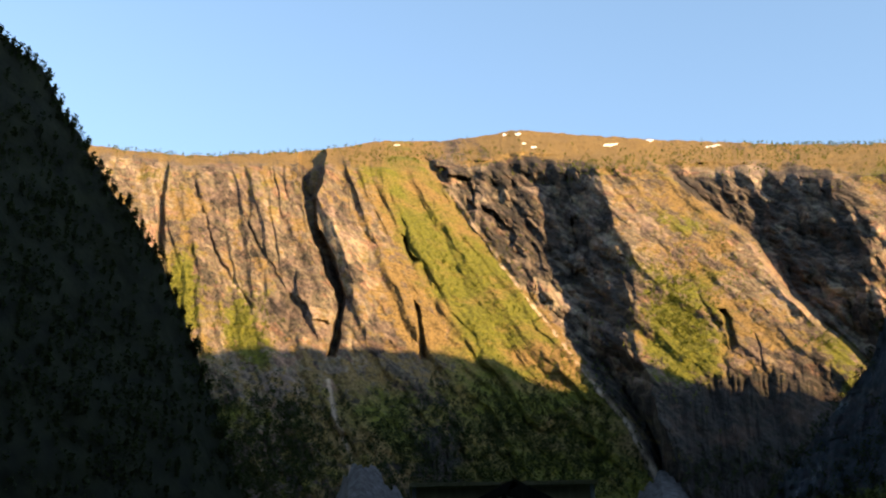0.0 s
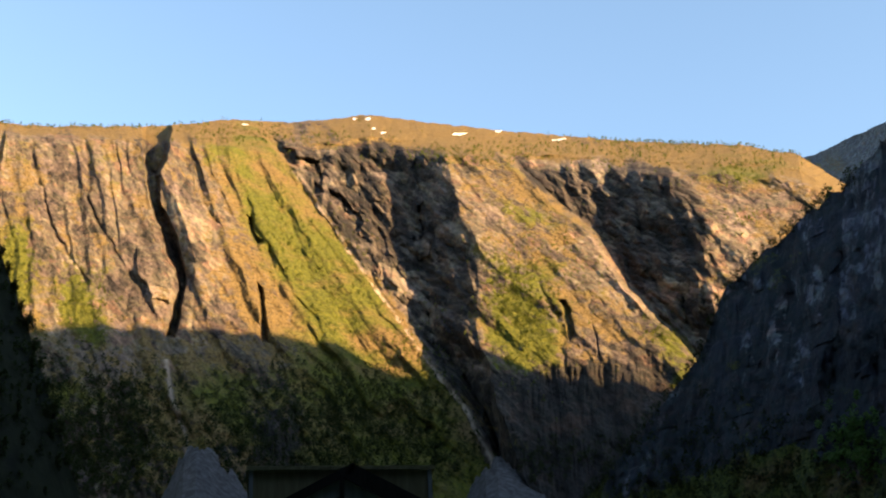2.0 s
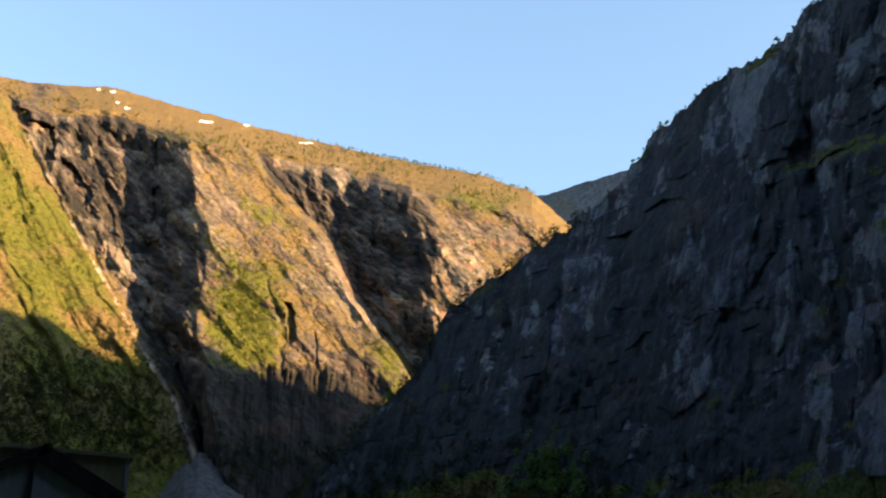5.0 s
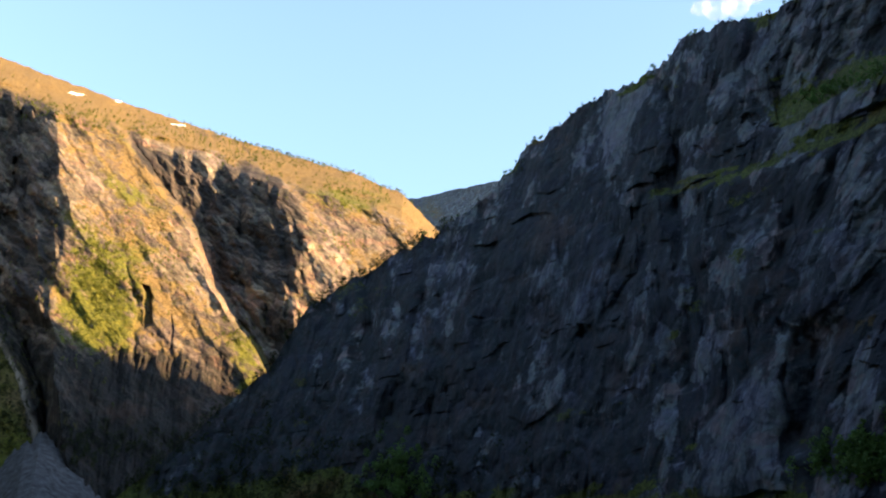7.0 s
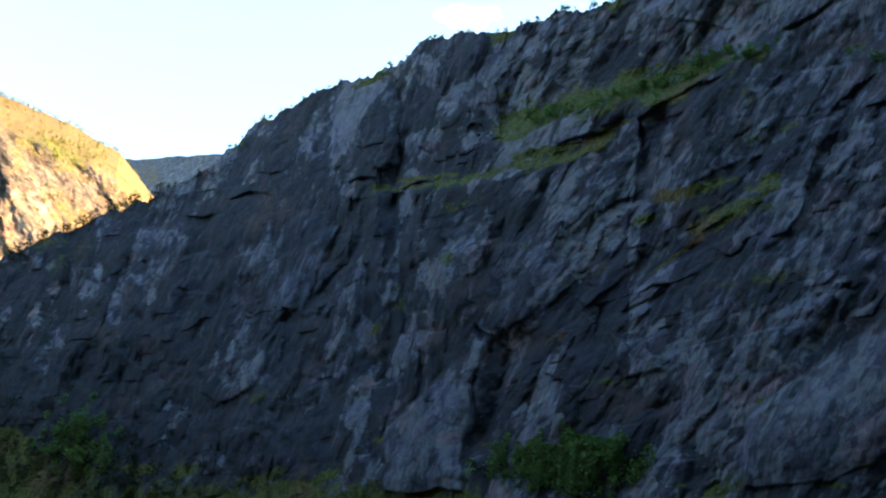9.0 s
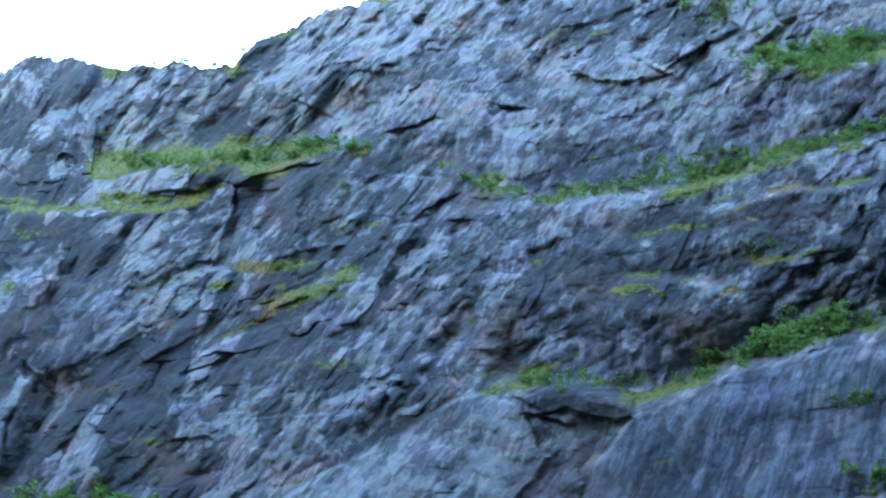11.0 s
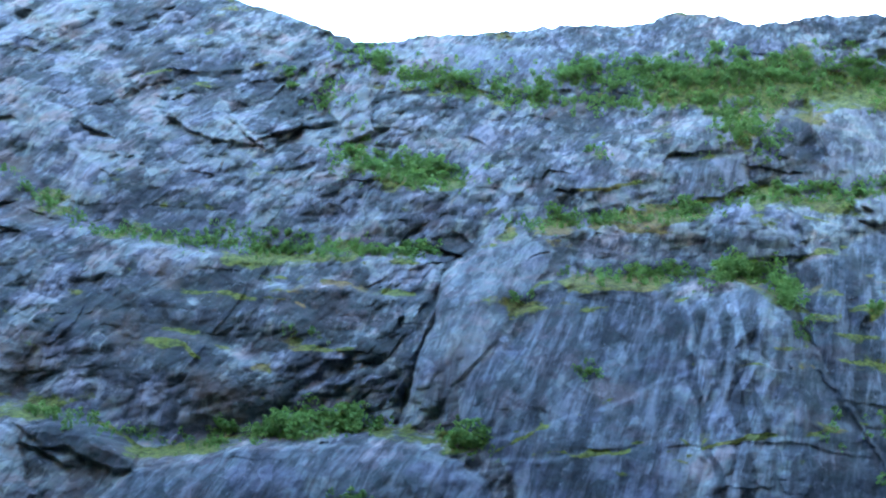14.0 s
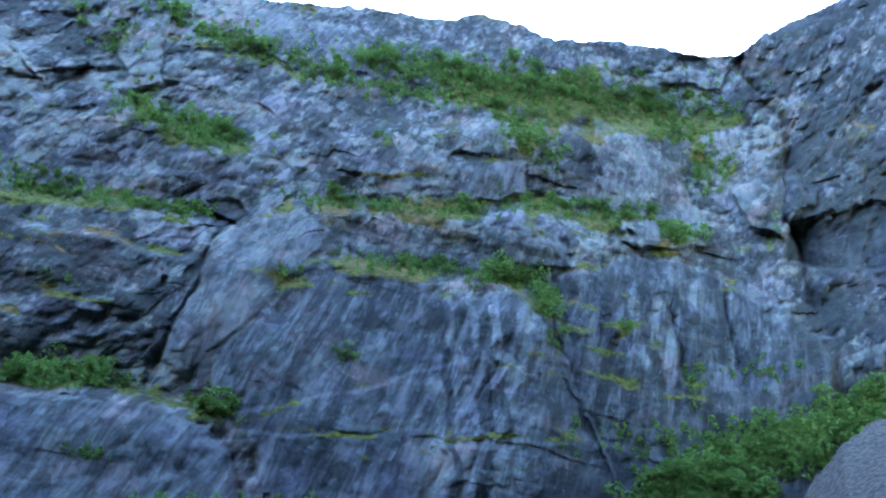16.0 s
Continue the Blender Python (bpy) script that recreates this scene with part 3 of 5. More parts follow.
# where the rock is paler or darker, the spur and clefts darkened for shade: bearing, height, half widths, how much
NEAR_PALE = [
    (62.5, 36, 5.5, 2.2, 0.8), (69.5, 34.6, 1.8, 1.6, 0.8),
    (85, 28.2, 3.0, 1.2, 0.4), (74, 37.2, 5.0, 2.4, 0.6), 
    (104.5, 24.2, 3.4, 1.0, 0.7), (120.4, 31.3, 1.4, 1.2, 0.5),
    
]
NEAR_DARK = [
    (59, 24.8, 4.5, 2.2, 0.5), (81, 30.6, 6.5, 0.7, 0.7), (73, 27.6, 3.0, 1.5, 0.3),
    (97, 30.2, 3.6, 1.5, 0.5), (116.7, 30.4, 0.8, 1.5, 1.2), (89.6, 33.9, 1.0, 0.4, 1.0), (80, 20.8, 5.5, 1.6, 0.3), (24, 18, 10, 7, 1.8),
    (88.5, 28, 0.4, 3, 0.4), (111, 28.5, 2.0, 2.0, 0.6), (105.5, 28, 2.4, 3.2, 0.6), (124.5, 37, 4.0, 5.0, 0.7), (122, 30.5, 1.4, 2.0, 0.6), (78, 29.5, 7, 2.0, 0.5), (71, 40, 5, 3, 0.4),
]


# hollows and small steps that hold grass and bushes: bearing, height, half widths
NEAR_TUFTS = [
    (93.8, 31.7, 0.5, 0.3), (100.8, 32.9, 0.9, 0.25), (98.2, 35.4, 0.9, 0.2), (102.2, 35.7, 0.8, 0.3), (98.1, 38.6, 0.6, 0.3), (104.1, 38.3, 1.0, 0.15), (112.4, 30.5, 0.4, 0.25), (108.8, 30.0, 0.4, 0.7),
    (114.8, 34.5, 0.9, 0.4), (112.0, 35.6, 0.9, 0.3), (118.3, 37.8, 0.6, 0.3), (119.0, 28.5, 1.3, 0.35), (115.7, 28.3, 0.4, 0.4), (120.4, 34.6, 0.35, 0.4), (106.3, 39.5, 0.5, 0.8), (114.0, 40.0, 0.9, 0.8), (116.5, 38.6, 0.5, 0.9), (108.2, 40.6, 0.7, 0.9), (102.5, 40.9, 1.2, 0.4),
    (118.8, 40.0, 1.2, 0.35), (86.4, 36.8, 2.2, 0.4), (84.0, 38.4, 0.7, 0.7), (109.5, 42.2, 2.5, 0.3), (110.6, 40.9, 0.8, 0.6), (70.5, 29.5, 0.8, 0.2), (74.6, 27.9, 1.4, 0.2), (82.0, 29.2, 1.0, 0.15), (56.5, 28.6, 2.4, 0.25),
    (66.0, 26.0, 1.2, 0.2), (97.6, 28.4, 0.5, 0.3), (78.5, 30.6, 1.8, 0.15), (62.0, 31.0, 1.0, 0.2), (48.5, 26.5, 0.9, 0.2), (40.5, 22.5, 0.6, 0.25), (72.0, 20.5, 1.2, 0.15), (76.5, 20.2, 1.0, 0.15), (86.0, 22.0, 0.8, 0.15),
]

# masses that stand proud of the wall: bearing, height, half widths, how far
NEAR_MASSES = [
    (113.6, 30.6, 2.6, 2.6, 5), (110.4, 33.4, 1.3, 1.6, 4), (97.5, 37.2, 2.2, 1.2, 4), (67.5, 30.0, 2.5, 1.8, 4), 
    (91.6, 29.7, 1.9, 3.0, 4.5), (45.2, 24.6, 1.2, 1.8, 3), (79, 27.6, 4.5, 2.4, 3), (56.5, 30.3, 1.5, 2.4, 4), (70.5, 34.3, 1.6, 1.2, 3), (111.5, 29, 2.2, 2.6, 3),
]


# slabs, panels and hollows of the wall: how far they stand out, how smooth, how pale (hollows are darkened for the
# shade inside), how streaked, their outline (bearing, height)
SPUR_FORMS = [
    (3.0, 0.85, 2.2, 0.2, [(41.7, 15.0), (41.5, 17.9), (43.5, 20.0), (46.2, 22.1), (45.7, 19.8), (44.9, 15.0)]),
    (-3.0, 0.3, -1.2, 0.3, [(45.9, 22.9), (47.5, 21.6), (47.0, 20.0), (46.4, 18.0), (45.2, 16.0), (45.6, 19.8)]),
    (1.8, 0.7, 2.0, 0.2, [(34.5, 24.9), (36.8, 26.2), (38.4, 27.1), (37.9, 24.2), (35.9, 22.5), (35.0, 21.4)]),
    (1.5, 0.6, 1.6, 0.1, [(32.1, 19.9), (35.0, 21.4), (35.9, 22.5), (35.0, 19.4), (33.6, 18.5)]),
    (1.5, 0.8, 1.5, 0.1, [(44.2, 27.0), (46.5, 27.6), (45.8, 25.0), (44.4, 24.7)]),
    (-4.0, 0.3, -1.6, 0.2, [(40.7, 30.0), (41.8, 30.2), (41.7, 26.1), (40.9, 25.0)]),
]
FACE_FORMS = [
    (-2.0, 0.0, -1.0, 0.0, [(36.0, 23.3), (38.6, 23.0), (38.4, 20.2), (36.9, 18.9), (35.9, 21.2)]),
    (1.2, 0.5, 1.0, 0.2, [(46.7, 26.2), (49.6, 26.8), (50.3, 25.1), (48.7, 23.2), (47.0, 22.3)]),
    (1.0, 0.3, 0.7, 0.3, [(36.4, 31.4), (37.7, 33.0), (41.0, 34.0), (41.2, 31.9), (38.9, 29.6), (36.8, 29.6)]),
    (1.0, 0.3, 0.5, 0.3, [(42.4, 35.0), (44.7, 36.3), (47.8, 36.4), (47.6, 33.1), (44.5, 32.8), (42.6, 33.1)]),
    (-1.5, 0.1, -1.2, 0.0, [(48.1, 22.4), (51.2, 24.9), (52.0, 24.4), (48.6, 21.6)]),
    (0.5, 0.0, 0.7, 0.0, [(56.4, 25.2), (61.4, 25.3), (60.1, 18.5), (56.3, 17.4), (54.9, 20.6)]),
    (0.8, 0.3, 0.8, 0.2, [(27.9, 25.6), (30.7, 26.8), (31.4, 23.4), (29.3, 21.8)]),
]
DIAGONAL_FORMS = [
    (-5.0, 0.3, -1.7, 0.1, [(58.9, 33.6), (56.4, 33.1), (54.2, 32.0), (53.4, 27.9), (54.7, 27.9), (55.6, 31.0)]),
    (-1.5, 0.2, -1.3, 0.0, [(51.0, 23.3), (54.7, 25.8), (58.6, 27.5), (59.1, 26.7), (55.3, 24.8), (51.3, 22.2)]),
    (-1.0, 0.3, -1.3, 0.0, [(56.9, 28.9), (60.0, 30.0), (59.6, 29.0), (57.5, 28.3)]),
    (2.0, 0.5, 1.4, 0.0, [(52.1, 22.2), (54.3, 21.9), (54.9, 20.6), (52.9, 20.1)]),
    (2.5, 0.75, 1.2, 0.1, [(58.2, 18.0), (63.9, 21.5), (67.5, 23.5), (70.0, 22.8), (71.5, 20.5), (69.0, 17.5), (62.0, 15.0), (58.0, 15.0)]),
    (2.5, 0.4, -1.2, 0.1, [(69.7, 23.3), (72.9, 23.8), (75.8, 23.1), (75.6, 22.1), (73.2, 22.0), (70.8, 22.6)]),
]
SLAB_FORMS = [
    (3.0, 0.9, -0.1, 0.8, [(75.4, 22.2), (80.3, 23.8), (87.7, 24.8), (90.8, 24.5), (92.6, 22.9), (93.6, 20.9), (92.0, 15.0), (71.0, 15.0), (73.4, 20.0)]),
    (1.5, 0.8, 0.7, 0.5, [(93.9, 35.0), (95.9, 34.0), (91.9, 28.5), (89.3, 26.1), (88.4, 26.8), (89.2, 31.3), (90.9, 33.6)]),
    (0.6, 0.92, -0.15, 1.0, [(96.0, 32.5), (102.8, 31.9), (103.6, 30.0), (103.4, 26.0), (102.6, 20.0), (95.4, 20.0), (93.0, 24.4), (90.5, 25.7), (91.9, 28.5), (94.7, 30.8)]),
    (3.5, 0.45, -0.7, 0.5, [(103.4, 31.7), (106.2, 32.3), (107.9, 31.1), (109.2, 28.8), (111.2, 25.9), (112.2, 20.0), (102.6, 20.0), (103.4, 27.5)]),
    (0.0, 0.0, -0.35, 0.05, [(72.3, 31.0), (79.3, 31.3), (88.2, 32.2), (88.3, 29.2), (87.9, 26.5), (81.8, 25.2), (75.5, 24.6), (72.5, 25.7), (71.3, 29.2)]),
]
UPPER_FORMS = [
    (2.6, 0.45, -1.0, 0.6, [(108.3, 32.7), (112.9, 34.0), (117.2, 33.1), (118.8, 32.0), (120.7, 30.9), (122.5, 28.7), (122.0, 20.0), (112.0, 20.0), (110.9, 25.9), (109.0, 28.7)]),
    (4.0, 0.85, 0.7, 0.3, [(110.4, 40.4), (112.0, 40.0), (114.3, 38.5), (116.0, 36.1), (116.6, 34.0), (112.9, 34.4), (110.7, 36.3), (110.2, 38.6)]),
    (5.0, 0.8, 0.9, 0.2, [(118.0, 36.6), (120.0, 37.5), (122.0, 37.3), (122.2, 35.5), (120.8, 34.1), (118.8, 34.8)]),
    (2.2, 0.7, 1.3, 0.6, [(102.2, 37.9), (103.8, 38.3), (106.4, 38.1), (106.5, 36.5), (104.7, 36.0), (102.7, 36.2)]),
    (3.0, 0.75, 1.0, 0.2, [(101.8, 38.4), (102.5, 39.7), (104.1, 40.6), (105.5, 40.0), (105.9, 38.6), (103.8, 38.3)]),
]
TERRACE_FORMS = [
    (-0.8, 0.1, -0.8, 0.2, [(107.9, 36.8), (108.5, 39.6), (110.3, 40.3), (110.3, 36.9)]),
    (1.2, 0.4, 0.6, 0.3, [(96.6, 37.0), (99.2, 38.9), (101.7, 38.1), (101.7, 36.6), (97.4, 35.9)]),
    (1.4, 0.4, 0.4, 0.4, [(105.3, 35.3), (107.5, 36.0), (109.0, 35.1), (109.3, 33.1), (106.8, 33.2), (105.0, 33.7)]),
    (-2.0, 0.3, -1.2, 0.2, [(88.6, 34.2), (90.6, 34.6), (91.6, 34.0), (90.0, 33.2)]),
    (0.0, 0.2, 0.3, 0.3, [(98.0, 34.9), (101.0, 34.8), (104.0, 34.6), (103.5, 33.2), (99.5, 33.4)]),
]
# thin seams that hold grass: their line (bearing, height)
GRASS_SEAMS = [
    [(92.4, 24.6), (96.0, 26.2), (97.9, 27.0), (101.1, 27.8), (103.1, 28.4), (106.0, 28.7), (108.3, 28.3)], [(96.6, 24.9), (99.8, 25.3), (102.6, 25.0), (106.5, 25.5), (110.0, 25.5)],
    [(74.6, 27.9), (76.5, 27.9), (78.1, 27.2)], [(75.0, 28.4), (77.5, 28.5), (79.5, 27.9)], [(80.1, 31.8), (84.7, 31.9), (88.1, 31.7)], [(79.0, 32.5), (84.4, 33.0), (88.1, 33.2)],
    [(76.0, 30.4), (80.0, 30.8), (83.0, 30.6)], [(82.0, 28.6), (85.5, 28.9)], [(73.1, 23.9), (76.0, 23.1), (79.0, 23.6)],
]
EAST_SEAMS = [
    [(112.5, 27.4), (116.0, 27.5)], [(111.0, 30.6), (113.5, 30.9)], [(108.6, 33.1), (112.0, 33.9)], [(92.9, 35.7), (96.3, 36.9), (100.5, 37.1)], [(90.5, 35.2), (92.5, 35.9)],
    [(104.8, 40.4), (106.4, 39.4), (108.0, 38.3)], [(101.0, 36.0), (104.0, 36.1), (107.0, 36.3)], [(53.0, 24.0), (56.5, 26.0), (59.0, 27.3)], [(47.0, 30.4), (51.0, 31.0), (54.0, 31.9)], [(42.0, 29.4), (45.5, 29.9)],
]
RIM_FORMS = [
    (0.0, 0.0, 1.1, 0.05, [(54.2, 38.0), (58.0, 40.6), (66.0, 43.0), (69.5, 40.0), (68.0, 35.2), (60.5, 35.0), (55.5, 36.4)]),
    (0.5, 0.0, -0.15, 0.1, [(69.0, 46.0), (85.5, 46.0), (86.4, 42.0), (85.2, 41.0), (85.3, 38.6), (91.0, 36.6), (89.6, 33.9), (80.5, 33.2), (72.5, 32.4), (67.0, 34.5), (65.5, 40.0)]),
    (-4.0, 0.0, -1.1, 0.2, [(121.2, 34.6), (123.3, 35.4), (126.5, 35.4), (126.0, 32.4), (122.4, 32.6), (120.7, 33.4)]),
    (2.0, 0.7, 0.7, 0.4, [(87.0, 43.0), (90.0, 43.6), (95.8, 43.2), (96.5, 41.5), (92.9, 40.8), (88.4, 42.0)]),
    (2.5, 0.6, 0.9, 0.1, [(82.2, 41.5), (84.2, 41.2), (84.6, 38.8), (83.0, 38.2), (82.0, 39.6)]),
    (3.5, 0.6, 0.8, 0.0, [(72.6, 38.1), (75.6, 39.3), (78.6, 37.6), (75.4, 37.2)]),
    (2.5, 0.5, 0.7, 0.3, [(113.0, 42.3), (118.6, 42.2), (118.3, 41.2), (113.5, 41.6)]),
]


def ledge_height(az, pts):
    inside = ramp(az, pts[0][0] - 0.8, pts[0][0] + 0.8) * (1 - ramp(az, pts[-1][0] - 0.8, pts[-1][0] + 0.8))
    return along(az, pts), inside


# first and last bearing, how the joints slant, how tall the blocks are, how far they stand apart, how much they differ
RELIEF_ZONES = [(-20, 47, 0.06, 2.2, 0.4, 1.0), (47, 67, 0.58, 1.6, 0.45, 0.9), (67, 119, 0.50, 1.0, 0.3, 0.0), (119, 170, 0.35, 1.4, 0.35, 0.5)]


def broken_rock(s, h, w1, w2, slab, broken, crack, slant, tall, blocky, lively):
    """Rock split into blocks along slanting joints. Returns the depth, the blocks' own tones and the seams that hold turf."""
    lean = s - slant * h
    bent = 0.34 - 0.12 * lively
    w1, w2 = w1 * bent, w2 * bent
    b0, _, c0 = facets(lean / 58 + 0.3 * w1, h / (48 * tall) + 0.3 * w2, 50, 0.9, 0.3, 0.9, 0.9)
    b1, j1, c1 = facets(lean / 18 + 0.35 * w1, h / (18 * tall) + 0.3 * w2, 52, 1.0, 0.4, 0.9, 0.9)
    b2, j2, c2 = facets(lean / 7.5 + 0.4 * w2, h / (6.5 * tall) + 0.35 * w1, 62, 1.0, 0.5, 0.9, 0.9)
    b3, j3, c3 = facets(lean / 3.6 + 0.4 * w2, h / (3.3 * tall) + 0.3 * w1, 72, 1.0, 0.4, 0.9, 0.9)
    b4, _, c4 = facets(lean / 1.7 + 0.3 * w2, h / (1.8 * tall), 73)
    broken = np.maximum(broken, 0.65 * lively)
    rough = (1 - 0.85 * slab) * broken
    calm = 0.70 + 0.30 * lively
    depth = 3.0 * (1 - 0.8 * slab) * b0 + (1 - 0.8 * slab) * ((2.1 + 0.8 * lively) * b1 + blocky * 0.5 * c1) + rough * ((2.0 + 0.5 * lively) * b2 + (1.3 + 0.4 * lively) * b3 + (0.5 + 0.5 * lively) * b4 + (0.15 + 0.3 * blocky) * c2 + (0.10 + 0.1 * blocky) * c3)
    # benches that dip gently, and upright corners between slabs
    m1, m2 = ramp(fbm(s / 60, h / 40, 4, 95), -0.3, 0.5), ramp(fbm(s / 40, h / 60, 4, 96), -0.3, 0.5)
    dip = h - (0.15 + 0.4 * (slant - 0.4) + 0.25 * c0) * s
    up = s - (slant - 0.1 + 0.15 * c0) * h
    d1, d2 = dip / 21 + 0.3 * c0 + 0.3 * w1, dip / 8.5 + 0.35 * c1 + 0.3 * w2
    depth += (1 - 0.65 * lively) * (1 - 0.8 * slab) / tall * m1 * (2.2 * terrace(d1) + 0.9 * terrace(d2))
    depth += (1 + 0.35 * lively) * (1 - 0.75 * slab) * m2 * (2.4 * terrace(up / 27 + 0.3 * c0 + 0.3 * w1, 0.2 + 0.15 * lively) + 1.1 * terrace(up / 9.5 + 0.35 * c1 + 0.3 * w2, 0.2 + 0.15 * lively))
    depth *= calm
    depth += lively * (1 - 0.6 * slab) * 1.5 * terrace(up / 14 + 0.4 * c0 + 0.3 * w2, 0.35)
    tones = (0.8 + 0.4 * broken) * (0.85 + 0.5 * lively) * (1 - 0.6 * slab) * ((0.72 + 0.28 * lively) * (0.45 * c1 + 0.75 * c2 + 0.95 * c3 + 0.75 * c4) - crack * (1.3 * j1 + 1.0 * j2 + 0.7 * j3) + 0.25)
    seams = (1 - 0.5 * lively) * ramp(w2 + 0.6 * w1, -0.3, 0.5) * m1 / tall * np.maximum(np.exp(-((d1 - np.floor(d1) - 0.92) / 0.07) ** 2), 0.8 * np.exp(-((d2 - np.floor(d2) - 0.90) / 0.10) ** 2))
    return depth, tones, seams


def near_wall():
    rows, cols = 410, 1680
    az = np.linspace(8, 132, cols)[None, :] * np.ones((rows, 1))
    top = along(az[0], NEAR_TOP) + along(az[0], [(18, 0.07), (26, 0.16), (60, 0.16), (75, 0.07)]) * fbm(az[0] * 1.7, az[0] * 0, 6, 12, 0.62)
    low = np.minimum(13.0, top - 1.5)
    el = low + np.linspace(0, 1, rows)[:, None] * (top - low)[None, :]
    foot = along(az, NEAR_FOOT)
    size = along(az, [(8, 1.9), (30, 1.6), (45, 1.4), (70, 1.1), (132, 1.0)])
    s = np.cumsum(np.concatenate([np.zeros((rows, 1)), np.radians(np.diff(az, axis=1)) * (foot / size)[:, 1:] * 1.25], 1), 1)
    h = np.tan(np.radians(el)) * foot / size * 1.3
    rho = slope_distance(el, foot, 72.0)
    ragged = fbm(s / 7, h / 5, 4, 85)
    turf = -0.12 + 0.20 * fbm(s / 40, h / 30, 5, 82) + 0.45 * ramp(fbm(s / 16, h / 7, 4, 86), 0.45, 0.95)
    turf += 0.16 * np.exp(-((az - 56) / 10) ** 2)
    step = np.zeros_like(az)
    for back, half, pts in NEAR_LEDGES:
        line, inside = ledge_height(az, pts)
        line = line + 0.22 * fbm(s / 14, s * 0, 4, int(back * 10))
        up = ramp(el, line - 0.25 * half, line + half)
        step += 0.8 * back * inside * (up - 0.7 * ramp(el, line + half, line + 4.0) - 0.3 * ramp(el, line - 4.0, line - 0.2 * half))
        turf += 0.76 * inside * (0.35 + 0.65 * ramp(fbm(s / 18, h / 30, 3, 87), -0.55, 0.15)) * np.exp(-((el - line - 0.5 * half + 0.35 * ragged) / (0.85 * half)) ** 2)
    for deep, half, pts in NEAR_CLEFTS:
        fade = ramp(el, pts[0][0] - 0.8, pts[0][0] + 0.5) * (1 - ramp(el, pts[-1][0] - 0.5, pts[-1][0] + 0.8))
        step += deep * fade * np.exp(-np.abs((az + 0.3 * fbm(s / 12, h / 12, 5, 6) - along(el, pts)) / (half * (0.9 + 0.5 * grain(s / 9, h / 9, 8)))) ** 1.4)
    for out, pts in NEAR_ROOFS:
        line, inside = ledge_height(az, pts)
        line = line + 0.16 * fbm(s / 9, s * 0, 4, 7 + int(out * 10), 0.55)
        step += 0.6 * out * inside * ramp(fbm(s / 12, h / 12, 3, 9), -0.6, 0.2) * (np.exp(-(np.minimum(el - line, 0) / (0.20 + 0.12 * grain(s / 5, h / 5, 13))) ** 2 - (np.maximum(el - line, 0) / 0.06) ** 2) - 0.8 * ramp(el, line, line + 0.14) * (1 - ramp(el, line + 0.2, line + 1.8)))
    tone = 0.12 * fbm(s / 30, h / 24, 4, 83)
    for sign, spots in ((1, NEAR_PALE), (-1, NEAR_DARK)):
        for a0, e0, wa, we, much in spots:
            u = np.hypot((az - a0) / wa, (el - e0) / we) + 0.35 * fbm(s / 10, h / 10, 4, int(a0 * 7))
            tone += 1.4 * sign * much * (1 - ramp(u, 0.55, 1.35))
    # first term: shade put into the spur's tone; right tower and mid face also darker
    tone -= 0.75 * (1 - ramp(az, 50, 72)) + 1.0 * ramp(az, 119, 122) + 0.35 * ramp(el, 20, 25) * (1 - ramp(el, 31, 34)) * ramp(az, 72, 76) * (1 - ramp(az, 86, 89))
    nose = np.exp(-((az - 105.5) / 3.0) ** 2) * ramp(el, 21, 24) * (1 - ramp(el, 31, 32.2))
    columns = np.clip(nose + np.exp(-((az - 114.5) / 3.5) ** 2 - ((el - 30.5) / 2.4) ** 2) + np.exp(-((az - 104.3) / 1.8) ** 2 - ((el - 37) / 1.0) ** 2), 0, 1)
    tone += 2.4 * columns * (2 * ramp(grain(s / 2.8 + 0.06 * h + 0.5 * grain(s / 6, h / 6, 101), h / 30, 99), -0.35, 0.35) - 1)
    # blocks between joints that dip to the left, smoother on the big wet slabs
    slab = np.exp(-((az - 98) / 6.0) ** 2 - ((el - 28) / 3.6) ** 2) + np.exp(-((az - 82) / 8) ** 2 - ((el - 20.3) / 3.0) ** 2)
    slab += np.exp(-((az - 64) / 4.5) ** 2 - ((el - 20) / 2.4) ** 2) + 0.8 * np.exp(-((az - 43.6) / 2.2) ** 2 - ((el - 18) / 3.0) ** 2) + 0.8 * np.exp(-((az - 113) / 3) ** 2 - ((el - 37.6) / 1.6) ** 2)
    slab = 0.35 * np.clip(slab, 0, 1)
    w1, w2 = fbm(s / 26, h / 26, 4, 43), fbm(s / 9, h / 9, 4, 44)
    streaked = np.zeros_like(az)
    for out, calm, much, run, outline in SPUR_FORMS + FACE_FORMS + DIAGONAL_FORMS + SLAB_FORMS + UPPER_FORMS + TERRACE_FORMS + RIM_FORMS:
        a0, a1 = min(p[0] for p in outline) - 1, max(p[0] for p in outline) + 1
        use = np.flatnonzero((az[0] > a0) & (az[0] < a1))
        cut = (slice(None), slice(use[0], use[-1] + 1))
        deep = within(az[cut] + 0.30 * w1[cut] + 0.22 * w2[cut], el[cut] + 0.20 * w2[cut] + 0.1 * ragged[cut], outline)
        share = ramp(deep, -0.06, 0.20)
        step[cut] -= out * (1.1 * share + 0.9 * ramp(deep, 0.0, 1.6))
        slab[cut] = slab[cut] * (1 - share) + calm * share
        # hollows get a negative tone: shade painted into the recess
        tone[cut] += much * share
        streaked[cut] = streaked[cut] * (1 - share) + run * share
    slab = np.clip(slab, 0, 1)
    broken = 0.40 + 0.75 * ramp(fbm(s / 48, h / 36, 4, 93), -0.35, 0.65)
